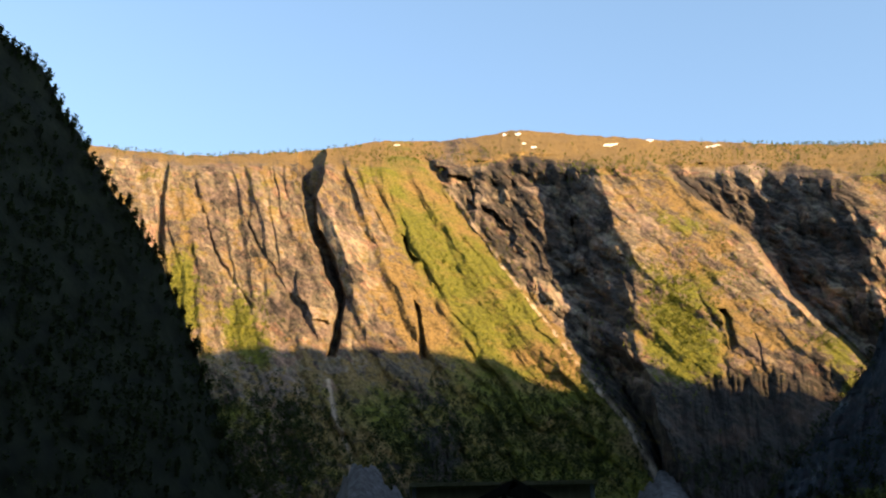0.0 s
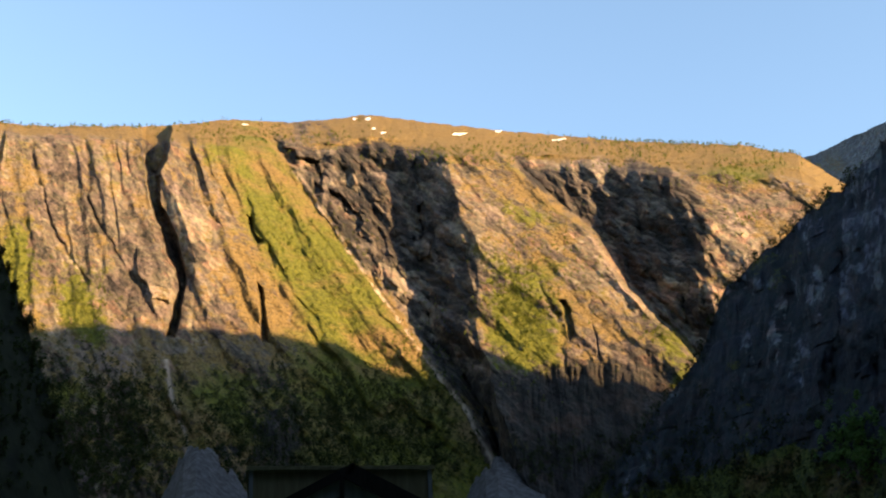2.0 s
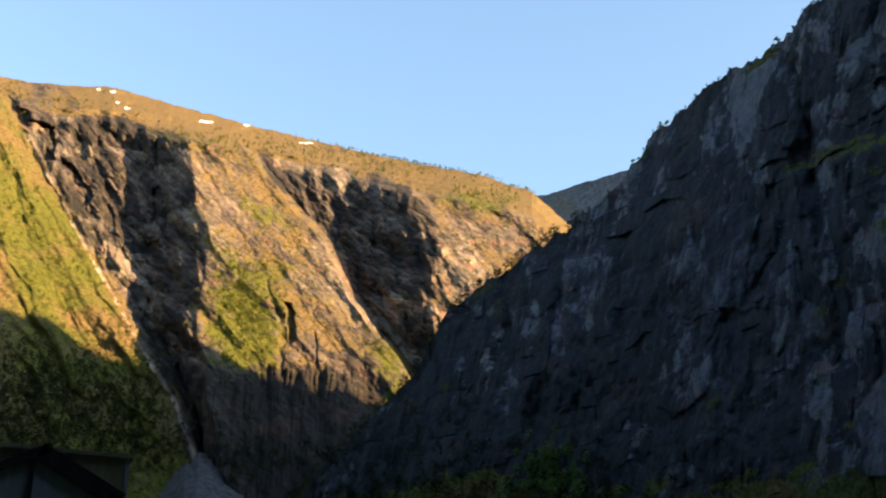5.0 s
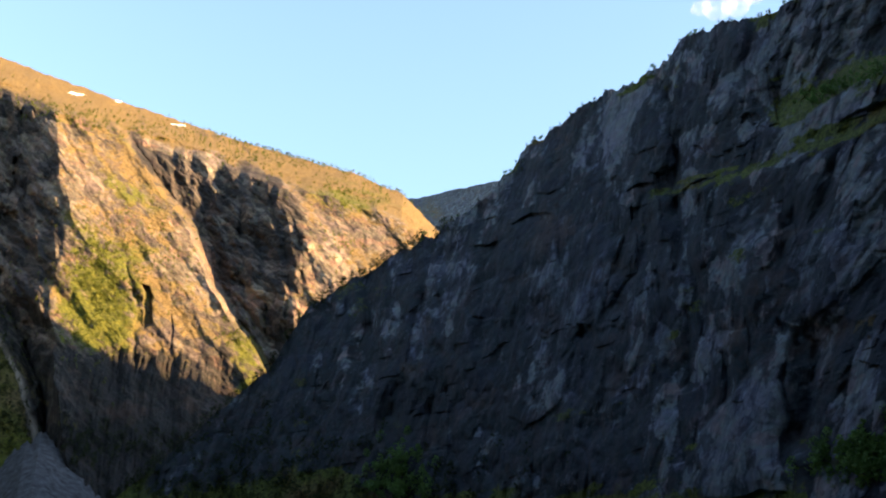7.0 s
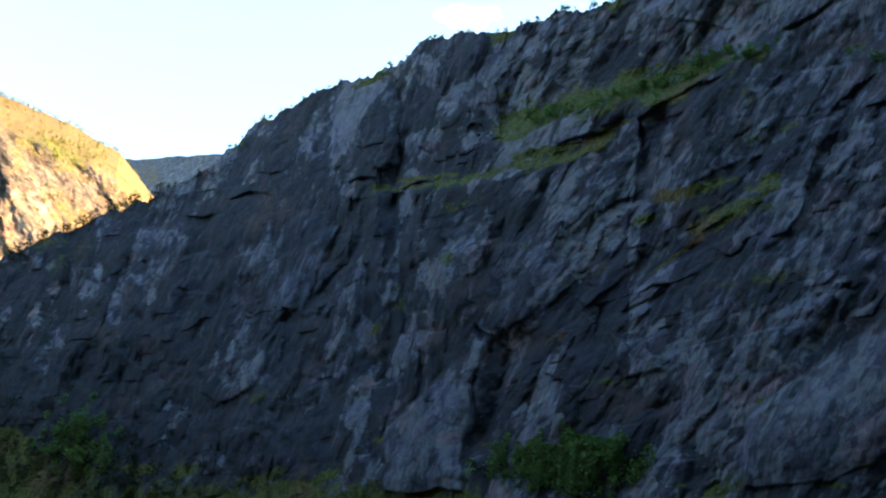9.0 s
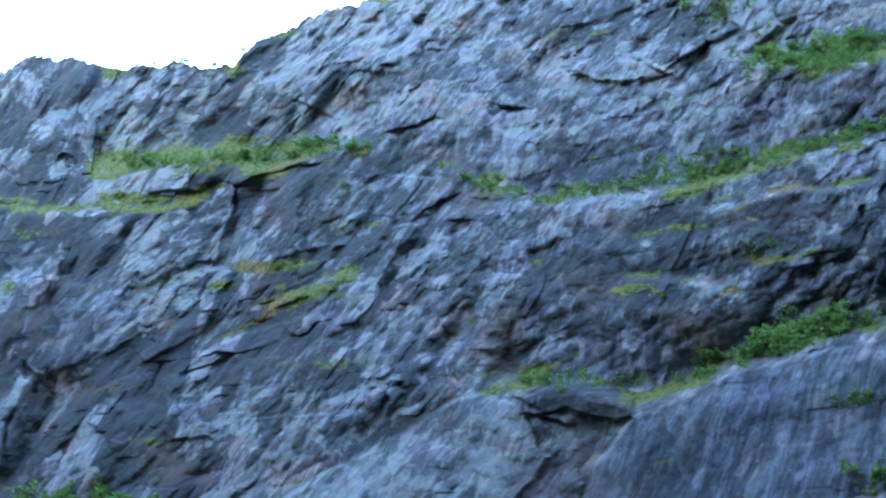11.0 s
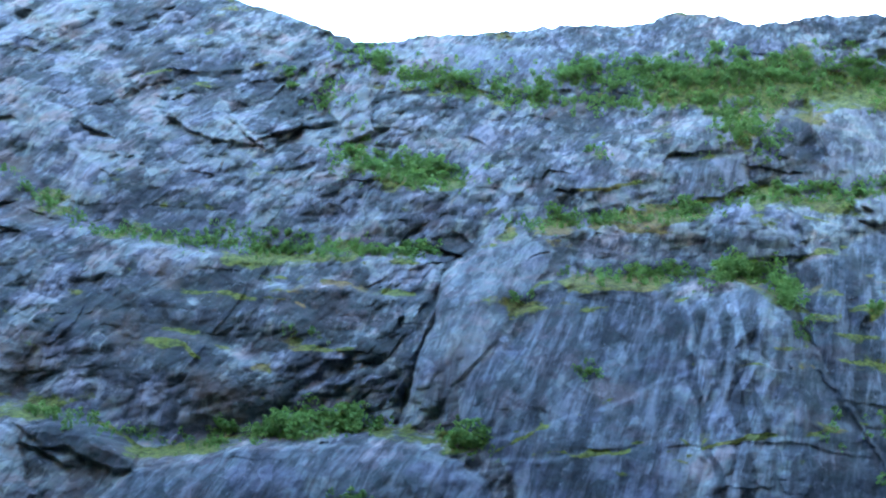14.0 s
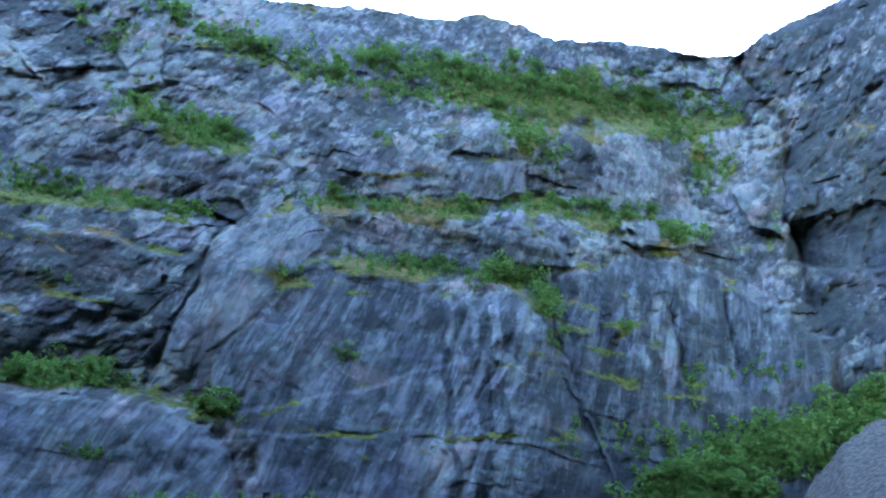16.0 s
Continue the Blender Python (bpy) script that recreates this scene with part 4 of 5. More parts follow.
    broken += 0.7 * np.exp(-((az - 82) / 5.5) ** 2 - ((el - 28.5) / 2.6) ** 2) + 0.4 * np.exp(-((az - 80) / 10) ** 2 - ((el - 38) / 4.0) ** 2) + 0.4 * np.exp(-((az - 110) / 6) ** 2 - ((el - 34) / 2.0) ** 2)
    broken += 0.6 * ramp(az, 118, 121) + 0.5 * np.exp(-((az - 108) / 9) ** 2 - ((el - 37) / 2.5) ** 2)
    crack = ramp(fbm(s / 20, h / 20, 4, 94), 0.0, 0.6)
    relief, cells, seams = (np.zeros_like(az) for _ in range(3))
    for first, last, slant, tall, blocky, lively in RELIEF_ZONES:
        use = np.flatnonzero((az[0] > first - 3) & (az[0] < last + 3))
        cut = (slice(None), slice(use[0], use[-1] + 1))
        share = ramp(az[cut] + 1.5 * w1[cut], first - 1.5, first + 1.5) * (1 - ramp(az[cut] + 1.5 * w1[cut], last - 1.5, last + 1.5))
        r, t, m = broken_rock(s[cut], h[cut], w1[cut], w2[cut], slab[cut], broken[cut], crack[cut], slant, tall, blocky, np.maximum(lively, 0.55 * ramp(el[cut] + w1[cut], 32.5, 35.5)))
        relief[cut] += share * r
        # livelier zones are toned down, mainly to put the spur in shade
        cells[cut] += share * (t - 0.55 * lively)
        seams[cut] += share * m
    for axis in (0, 1):
        relief[1:-1, 1:-1] = 0.12 * (np.roll(relief, 1, axis) + np.roll(relief, -1, axis))[1:-1, 1:-1] + 0.76 * relief[1:-1, 1:-1]
    step += size * relief
    tone += cells
    turf += 1.1 * seams * (1 - 0.4 * slab)
    for a0, e0, wa, we, out in NEAR_MASSES:
        u = np.maximum(np.abs((az - a0) / wa + 0.3 * (el - e0) / we), np.where(el > e0, (el - e0) / we, 0.4 * (e0 - el) / we)) + 0.18 * w1 + 0.10 * w2
        step -= out * (1 - ramp(u, 0.75, 1.2)) * ramp(el + 0.3 * w1, e0 - 2.1 * we, e0 - 0.3 * we)
    step += 5 * fbm(s / 90, h / 70, 3, 91) + 0.35 * fbm(s / 5, h / 5, 4, 92) - 6 * nose + 1.8 * (nose + np.exp(-((az - 114) / 3.5) ** 2 - ((el - 30) / 2.5) ** 2)) * terrace(s / 5.5 - 0.06 * h + 0.35 * w2, 0.45) + 1.2 * nose * terrace(h / 14 + 0.3 * w1, 0.2)
    flute = ramp(-az, -50, -46) * ramp(fbm(s / 30, h / 60, 3, 97), -0.4, 0.3)
    step += 3.2 * flute * (1 - 0.8 * slab) * fbm((s - 0.05 * h) / 7 + 0.4 * w1, h / 60, 4, 98, 0.6)
    # tall split panels on the spur, pale and dark side by side
    spur = (1 - ramp(az, 54, 62)) * (1 - 0.5 * slab)
    bp, jp, cp = facets((s - 0.28 * h) / 11 + 0.14 * w1, h / 27 + 0.12 * w2, 161, 0.7, 0.35, 0.9, 0.9)
    bq, jq, cq = facets((s - 0.28 * h) / 4.2 + 0.12 * w2, h / 11 + 0.10 * w1, 171, 0.7, 0.35, 0.9, 0.9)
    step += spur * (3.6 * bp + 1.5 * bq)
    # last term darkens the low bearings of the spur as shade would
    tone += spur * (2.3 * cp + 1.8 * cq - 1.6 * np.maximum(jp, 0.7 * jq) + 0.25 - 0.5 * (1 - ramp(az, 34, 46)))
    # angular blocks on the face beside it
    face = ramp(az, 60, 66) * (1 - ramp(az, 90, 94)) * (1 - slab) * ramp(el, 21, 24) * (1 - ramp(el, 33, 36))
    bp, jp, cp = facets((s - 0.45 * h) / 9 + 0.14 * w1, (h + 0.1 * s) / 8 + 0.12 * w2, 181, 0.8, 0.4, 0.9, 0.9)
    bq, jq, cq = facets((s - 0.45 * h) / 3.8 + 0.12 * w2, (h + 0.1 * s) / 3.2 + 0.10 * w1, 191, 0.8, 0.4, 0.9, 0.9)
    step += face * (0.9 * bp + 0.4 * bq)
    tone += face * (0.8 * cp + 0.5 * cq - 0.3 * np.maximum(jp, 0.7 * jq) + 0.25 * ramp(az, 72, 76) - 0.25)
    rho = rho + step
    # the wooded hollow under the rim, and the dark wood at the foot of the spur
    hollow = np.exp(-((az - 106) / 8.0) ** 2 - ((el - along(az, [(96, 41.8), (104, 41.6), (112, 40.8), (118, 40.0)])) / 0.9) ** 2)
    turf += 1.0 * hollow + 0.5 * np.exp(-((az - 90) / 5) ** 2 - ((el - along(az, [(84, 42), (95, 40.7)])) / 0.6) ** 2) + 0.35 * np.exp(-((az - along(el, [(38, 107.3), (40.3, 104.6)])) / 0.8) ** 2) * (el > 37.5) * (el < 41)
    turf += 0.8 * ramp(top[None, :] - el, 2.0, 8) * np.exp(-((az - 17) / 6) ** 2) + 0.7 * ramp(17.0 - el, 0, 3) * (az < 46)
    turf += 0.35 * np.exp(-((el - top[None, :]) / 0.35) ** 2)
    turf -= 0.20 * slab
    for seam in GRASS_SEAMS + EAST_SEAMS:
        line, inside = ledge_height(az, seam)
        turf += 0.95 * inside * (0.3 + 0.7 * ramp(fbm(s / 9, h / 20, 3, 88), -0.4, 0.3)) * np.exp(-((el - line + 0.10 * w2 + 0.08 * ragged) / 0.13) ** 2)
    for a0, e0, wa, we in NEAR_TUFTS:
        turf += 0.75 * np.exp(-((az + 0.5 * w1 - a0) / wa) ** 2 - ((el + 0.12 * w2 - 0.12 * (az - a0) - e0 + 0.15) / (1.2 * we)) ** 2)
    lush = 0.42 + 0.3 * fbm(s / 20, h / 20, 3, 84) + 0.6 * hollow
    wet = np.clip(streaked + 0.12 + 0.3 * nose + 1.0 * np.exp(-((az - 114) / 4.5) ** 2 - ((el - 30.5) / 3.0) ** 2) + 0.7 * np.exp(-((az - 104) / 2) ** 2 - ((el - 36.9) / 1.0) ** 2) + 0.5 * np.exp(-((az - 36) / 4) ** 2 - ((el - 24) / 4) ** 2), 0, 1)
    x, y, z = close_sheet(az, el, rho, 160, along(az[0], [(8, -0.6), (50, -0.5), (65, 0.0), (75, 0.25)]))
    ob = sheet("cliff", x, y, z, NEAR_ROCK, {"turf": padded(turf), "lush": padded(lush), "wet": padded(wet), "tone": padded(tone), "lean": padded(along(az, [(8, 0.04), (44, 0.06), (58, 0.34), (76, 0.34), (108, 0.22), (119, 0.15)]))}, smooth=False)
    tagged(ob, "grey rock cliff in shade with grassy ledges and wet streaks", "cliff", kind="structure")
    return az, el, rho


def left_slope():
    rows, cols = 150, 170
    az = np.linspace(-75, -7.0, cols)[None, :] * np.ones((rows, 1))
    # left of -28 it is out of view, raised high to cut skylight
    top = along(az[0], [(-75, 74), (-55, 64), (-40, 54), (-28, 38.5), (-23.5, 36.0), (-21.0, 34.6), (-18.0, 31.2), (-15.7, 28.9), (-13.7, 26.5), (-11.9, 23.3), (-10.7, 20.6), (-9.1, 16.6), (-7, 12)])
    top = top + 0.2 * fbm(az[0] * 1.6, az[0] * 0, 5, 14, 0.6)
    low = np.minimum(12.0, top - 1.5)
    el = low + np.linspace(0, 1, rows)[:, None] * (top - low)[None, :]
    s, h = np.radians(az) * 450, np.tan(np.radians(el)) * 450
    rho = slope_distance(el, along(az, [(-75, 190), (-25, 330), (-7, 420)]), along(az, [(-75, 84), (-40, 80), (-26, 72)]))
    b1, j1, c1 = facets(s / 26 + 0.3 * fbm(s / 20, h / 20, 3, 3), h / 30, 152)
    b2, j2, c2 = facets(s / 8, h / 9, 153)
    rho = rho + 4 * b1 + 1.5 * b2 + 4 * fbm(s / 40, h / 40, 4, 15)
    turf = 0.75 + 0.2 * fbm(s / 30, h / 30, 4, 16)
    x, y, z = close_sheet(az, el, rho, 200, 0.2)
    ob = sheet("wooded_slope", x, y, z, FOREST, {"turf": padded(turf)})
    tagged(ob, "dark shaded mountainside covered in scrub", "mountain", kind="structure")
    return az, el, rho


def distant_ridge():
    rows, cols = 60, 160
    az = np.linspace(20, 44, cols)[None, :] * np.ones((rows, 1))
    top = along(az[0], [(20, 26.5), (27.2, 29.0), (29.5, 29.45), (31.9, 29.9), (36, 30.2), (44, 29.5)]) + 0.04 * fbm(az[0] * 2, az[0] * 0, 4, 17)
    el = 20 + np.linspace(0, 1, rows)[:, None] * (top - 20)[None, :]
    s, h = np.radians(az) * 2400, np.tan(np.radians(el)) * 2400
    rho = slope_distance(el, along(az, [(20, 2700), (44, 1400)]), 55) + 30 * fbm(s / 160, h / 120, 5, 18)
    turf = 0.15 + 0.3 * fbm(s / 100, h / 100, 4, 19)
    x, y, z = close_sheet(az, el, rho, 500, 0.05)
    ob = sheet("distant_mountain", x, y, z, NEAR_ROCK, {"turf": padded(turf)})
    tagged(ob, "bare distant mountain ridge beyond the valley", "mountain", kind="structure")


def added_walls_behind():
    """Valley sides added unseen behind the viewpoint; they close the place and cut skylight."""
    rows, cols = 60, 240
    az = np.linspace(130, 286, cols)[None, :] * np.ones((rows, 1))
    top = along(az[0], [(130, 45.5), (145, 54), (170, 64), (190, 70), (210, 75), (260, 76), (286, 74)]) + 0.6 * fbm(az[0] * 0.3, az[0] * 0, 4, 27)
    el = 10 + np.linspace(0, 1, rows)[:, None] * (top - 10)[None, :]
    s, h = np.radians(az) * 350, np.tan(np.radians(el)) * 350
    rho = slope_distance(el, along(az, [(130, 252), (145, 200), (200, 150), (286, 190)]), 84)
    b1, j1, c1 = facets(s / 30, h / 32, 252)
    rho = rho + 5 * b1 + 5 * fbm(s / 40, h / 40, 4, 28)
    x, y, z = close_sheet(az, el, rho, 200, 0.2)
    ob = sheet("valley_side", x, y, z, NEAR_ROCK, {"turf": padded(0.3 + 0.3 * fbm(s / 40, h / 40, 3, 26))})
    tagged(ob, "added unseen rock wall that cuts skylight into the valley", "mountain", kind="structure")


# crest of the added ridge, set by the shadow edge on the far wall
CREST = [(-900, 770), (-300, 735), (-100, 690), (30, 668), (142, 652), (202, 643), (278, 622), (336, 604), (375, 562), (410, 516), (440, 481), (472, 453), (520, 436), (600, 402), (1000, 380)]


def shadow_massif():
    """High land added unseen behind the cliff; its crest casts the valley's shadow."""
    ys = np.linspace(-900, 1000, 240)
    crest = along(ys, CREST) + 3 * fbm(ys / 40, ys * 0, 4, 23)
    k = np.linspace(-1, 1, 21)[:, None]
    x = 750 + 330 * k + 0 * ys[None, :]
    y = ys[None, :] + 0 * k
    z = crest[None, :] * (1 - np.abs(k) ** 1.3) + 12 * fbm(x / 60, y / 60, 4, 24) * (np.abs(k) > 0.08) * (1 - np.abs(k)) - 4
    ob = sheet("high_ridge", x, y, z, FAR_ROCK, {"turf": 0.4 + 0 * z})
    tagged(ob, "unseen rocky ridge added behind the cliff to cast shade", "mountain", kind="structure")


def ground():
    r = np.array([0, 6, 15, 40, 100, 220, 420, 800, 1600, 3000, 4800.0])[:, None]
    a = np.linspace(0, 2 * math.pi, 97)[None, :]
    x, y = r * np.cos(a), r * np.sin(a)
    z = 1.5 * fbm(x / 90, y / 90, 3, 29) * np.minimum(r / 100, 1) - 0.02 * r ** 0.5 + 3.0 * np.exp(-((x - 2) / 22) ** 2 - ((y - 36) / 16) ** 2)
    ob = sheet("ground", x, y, z, GROUND)
    tagged(ob, "dark grassy valley floor", "ground", kind="structure")


FAR = far_wall()
NEAR = near_wall()
LEFT = left_slope()
distant_ridge()
added_walls_behind()
shadow_massif()
ground()


# ---- trees ----
def leaf_material(name, a, b):
    n = Nodes(name)
    info = n.make("ObjectInfo")
    geo = n.make("NewGeometry")
    f = n.mix(0.55, n.mix(0.4, info.outputs["Random"], geo.outputs["Random Per Island"]), n.noise((0.16, 0.16, 0.16), 3, 0.6))
    colour = n.steps(f, (0.15, a), (0.85, b))
    n.finish(colour, 0.65)
    # light comes through the thin leaves
    thin = n.make("BsdfTranslucent")
    n.link(colour, thin.inputs["Color"])
    both = n.make("MixShader", Fac=0.5)
    n.link(n.bsdf.outputs[0], both.inputs[1])
    n.link(thin.outputs[0], both.inputs[2])
    n.link(both.outputs[0], n.tree.nodes["Material Output"].inputs["Surface"])
    return n.material


BIRCH = leaf_material("birch_leaves", (0.048, 0.108, 0.026), (0.130, 0.225, 0.062))
# scrub leaves are dark by kind and darkened further for the shade
SHADED_SCRUB = leaf_material("shaded_scrub_leaves", (0.009, 0.016, 0.005), (0.034, 0.048, 0.011))
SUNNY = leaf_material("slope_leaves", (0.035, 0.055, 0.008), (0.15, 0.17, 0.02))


def mesh_of(name, verts, faces, material):
    me = bpy.data.meshes.new(name)
    me.from_pydata(verts, [], faces)
    me.materials.append(material)
    return me


def tube(verts, faces, path, radii, sides=6):
    start = len(verts)
    for (x, y, z), r in zip(path, radii):
        for i in range(sides):
            a = 2 * math.pi * i / sides
            verts.append((x + r * math.cos(a), y + r * math.sin(a), z))
    for k in range(len(path) - 1):
        for i in range(sides):
            p, q = start + k * sides + i, start + k * sides + (i + 1) % sides
            faces.append((p, q, q + sides, p + sides))


def leaf(rng, verts, faces, at, size):
    n = Vector((rng.gauss(0, 1), rng.gauss(0, 1), rng.gauss(0.5, 1))).normalized()
    u = n.orthogonal().normalized()
    v = n.cross(u)
    turn = rng.uniform(0, 6.28)
    u, v = u * math.cos(turn) + v * math.sin(turn), v * math.cos(turn) - u * math.sin(turn)
    k = len(verts)
    at = Vector(at)
    verts += [tuple(at - u * size), tuple(at + v * size * 0.55), tuple(at + u * size), tuple(at - v * size * 0.55 + n * size * 0.2)]
    faces.append((k, k + 1, k + 2, k + 3))


def birch(seed, tall, spread):
    """A small mountain birch one unit high: bent trunk, limbs, a ragged crown of leaf sprays."""
    rng = random.Random(seed)
    verts, faces = [], []
    bend = rng.uniform(-0.12, 0.12)
    trunk = [(bend * t * t, 0.4 * bend * t, t * tall * 0.9 - 0.06) for t in (0, 0.3, 0.6, 0.85, 1.0)]
    tube(verts, faces, trunk, (0.030, 0.024, 0.017, 0.010, 0.004))
    tips = [trunk[-1], trunk[-2]]
    for k in range(7):
        t = rng.uniform(0.12, 0.8)
        a = k * 2.4 + rng.uniform(-0.5, 0.5)
        reach = spread * rng.uniform(0.5, 1.0) * (1.1 - 0.6 * t)
        base = (bend * t * t, 0.4 * bend * t, t * tall * 0.9)
        tip = (base[0] + reach * math.cos(a), base[1] + reach * math.sin(a), base[2] + reach * rng.uniform(0.3, 0.9))
        mid = tuple((p + q) / 2 + (0.03 if i == 2 else 0) for i, (p, q) in enumerate(zip(base, tip)))
        tube(verts, faces, [base, mid, tip], (0.012, 0.008, 0.003), 4)
        tips += [tip, mid]
    wood = mesh_of("trunk", verts, faces, BARK)
    verts, faces = [], []
    for tip in tips:
        r = spread * rng.uniform(0.3, 0.55)
        for k in range(19):
            d = Vector((rng.gauss(0, 1), rng.gauss(0, 1), rng.gauss(0, 0.8))).normalized() * r * rng.random() ** 0.4
            leaf(rng, verts, faces, (tip[0] + d.x, tip[1] + d.y, max(0.04, tip[2] + d.z)), rng.uniform(0.05, 0.10))
    crown = mesh_of("crown", verts, faces, BIRCH)
    ob = new("tree")
    for key, me in (("trunk", wood), ("crown", crown)):
        new(key, me).parent = ob
    return ob


def place(grid, az, el):
    a, e, rho = grid
    j = int(np.argmin(np.abs(a[0] - az)))
    i = int(np.argmin(np.abs(e[:, j] - el)))
    x, y, z = polar(a[i, j], e[i, j], rho[i, j])
    return Vector((x, y, z))


MODELS = [birch(100 + k, 1.0, (0.42, 0.5, 0.36, 0.6, 0.7, 0.46)[k]) for k in range(6)]
for model in MODELS:
    tagged(model, "leafy green birch growing on a rock ledge", "tree", "birches on the cliff")
# rows of birches: how many, height from and to, spread up and down, line (bearing, height)
ROWS = [
    (24, 3.0, 6.5, 0.25, [(48, 32.0), (51.6, 32.8), (56, 33.4), (59.4, 34.3), (61.4, 34.4)]),
    (14, 2.5, 4.5, 0.12, [(66, 33.4), (70.5, 32.2), (75, 32.5), (79, 32.8), (84, 33.3), (89, 33.8)]),
    (10, 3.0, 4.5, 0.25, [(76, 33.0), (80, 33.4), (86, 33.6), (88, 33.5)]),
    (12, 3.5, 6.0, 0.15, [(79, 23.9), (82, 24.6), (86.6, 25.5)]),
    (8, 2.5, 4.0, 0.15, [(70, 23.8), (74, 23.6), (77.5, 23.6)]),
    (8, 3.0, 5.0, 0.2, [(90.2, 25.0), (92.6, 24.6)]),
    (12, 3.0, 5.0, 0.2, [(93.5, 35.3), (97.4, 35.5), (100.6, 35.4), (104.4, 35.7)]),
    (10, 3.0, 5.0, 0.2, [(96.5, 32.9), (99.6, 32.8), (103, 32.9)]),
    (12, 4.0, 6.5, 0.25, [(103.4, 32.5), (105.9, 32.8), (108.2, 31.8)]),
    (18, 4.0, 6.5, 0.35, [(82.3, 37.9), (84.5, 37.5), (87, 37.2), (90.2, 37.0)]),
    (6, 3.5, 5.5, 0.3, [(79.3, 40.7), (82, 39.6)]),
    (18, 4.0, 6.5, 0.4, [(84.5, 42.2), (88, 41.5), (92, 41.4), (95, 40.9)]),
    (46, 4.5, 7.5, 0.5, [(96, 42.2), (100, 42.1), (104, 41.9), (109, 41.6), (113, 41.0), (118, 40.2)]),
    (10, 4.0, 6.0, 0.4, [(104.4, 40.4), (106.6, 39.5), (107.6, 38.2)]),
    (16, 3.5, 5.5, 0.3, [(105, 36.2), (109, 36.0), (113, 35.7), (116, 34.5)]),
    (10, 3.5, 5.5, 0.4, [(114.8, 39.8), (115.6, 38.4), (116.4, 37.2)]),
    (22, 6.0, 9.5, 0.7, [(113.4, 22.4), (115.5, 22.8), (118, 23.8), (120.5, 24.8), (123, 25.8), (126, 26.8)]),
    (12, 3.5, 6.0, 0.3, [(86, 18.4), (90, 19.3), (93, 20.4), (97, 20.9), (100.5, 20.6)]),
    (12, 6.0, 9.0, 0.5, [(47, 15.8), (49.6, 16.6), (53.4, 15.8)]),
    (8, 7.0, 10.0, 0.8, [(26.3, 15.4), (28.2, 17.0)]),
]
rng = random.Random(5)


def row_of_trees(count, low, high, spread, line):
    clumps = [(rng.random(), rng.gauss(0, spread * 0.5)) for k in range(max(2, count // 4))]
    for k in range(count):
        t, off = clumps[k % len(clumps)]
        az = line[0][0] + (line[-1][0] - line[0][0]) * min(1, max(0, t + rng.gauss(0, 0.06)))
        el = float(along(az, line)) + off + rng.gauss(0, spread) * 0.5
        at = place(NEAR, az, el)
        size = rng.uniform(0.55 * low, high) * rng.choice((0.7, 1.0, 1.1))
        copy_thing(MODELS[rng.randrange(6)], pose(at.x, at.y, at.z - 0.2, rng.uniform(-12, 12), rng.uniform(-12, 12), rng.uniform(0, 360)) @ Matrix.Diagonal((size * rng.uniform(0.9, 1.5), size * rng.uniform(0.9, 1.5), size, 1)))


for row in ROWS:
    row_of_trees(*row)
# the small trees along the crest of the spur
for k in range(16):
    az = 28 + 26 * rng.random()
    j = int(np.argmin(np.abs(NEAR[0][0] - az)))
    at = place(NEAR, az, NEAR[1][-1, j])
    copy_thing(MODELS[rng.randrange(6)], pose(at.x, at.y, at.z - 0.3, rng.uniform(-6, 6), rng.uniform(-6, 6), rng.uniform(0, 360)) @ Matrix.Scale(rng.uniform(1.6, 3.4), 4))
for model in MODELS:
    at = place(NEAR, 99 + 2.3 * MODELS.index(model), 41.3)
    model.matrix_basis = pose(at.x, at.y, at.z - 0.2) @ Matrix.Scale(5.5, 4)


def scatter(name, grid, spots, low, high, leaves, material, label, keep=None):
    """Woods that nobody could count, as one mesh of leaf sprays. Spots: bearing, height, half widths, how many."""
    r = random.Random(name)
    verts, faces = [], []
    for a0, e0, wa, we, count in spots:
        for k in range(count):
            at = place(grid, a0 + r.gauss(0, wa), e0 + r.gauss(0, we))
            tall = r.uniform(low, high)
            wide = tall * r.uniform(0.3, 0.5)
            for i in range(leaves):
                t = r.random() ** 0.8
                w = wide * math.sin(0.35 + 2.6 * t) * r.random() ** 0.5
                a = r.uniform(0, 6.28)
                leaf(r, verts, faces, (at.x + w * math.cos(a), at.y + w * math.sin(a), at.z + tall * (0.05 + 0.95 * t)), min(0.6, tall * 0.16) * r.uniform(0.6, 1.2) + tall * 0.02)
    ob = new(name, mesh_of(name, verts, faces, material))
    return tagged(ob, label, "woods", kind="stuff")


def crest_spots(grid, a0, a1, step, below, count):
    out = []
    az = a0
    while az < a1:
        j = int(np.argmin(np.abs(grid[0][0] - az)))
        out.append((az, float(grid[1][-1, j]) - below, step * 0.5, below * 0.6 + 0.02, count))
        az += step
    return out


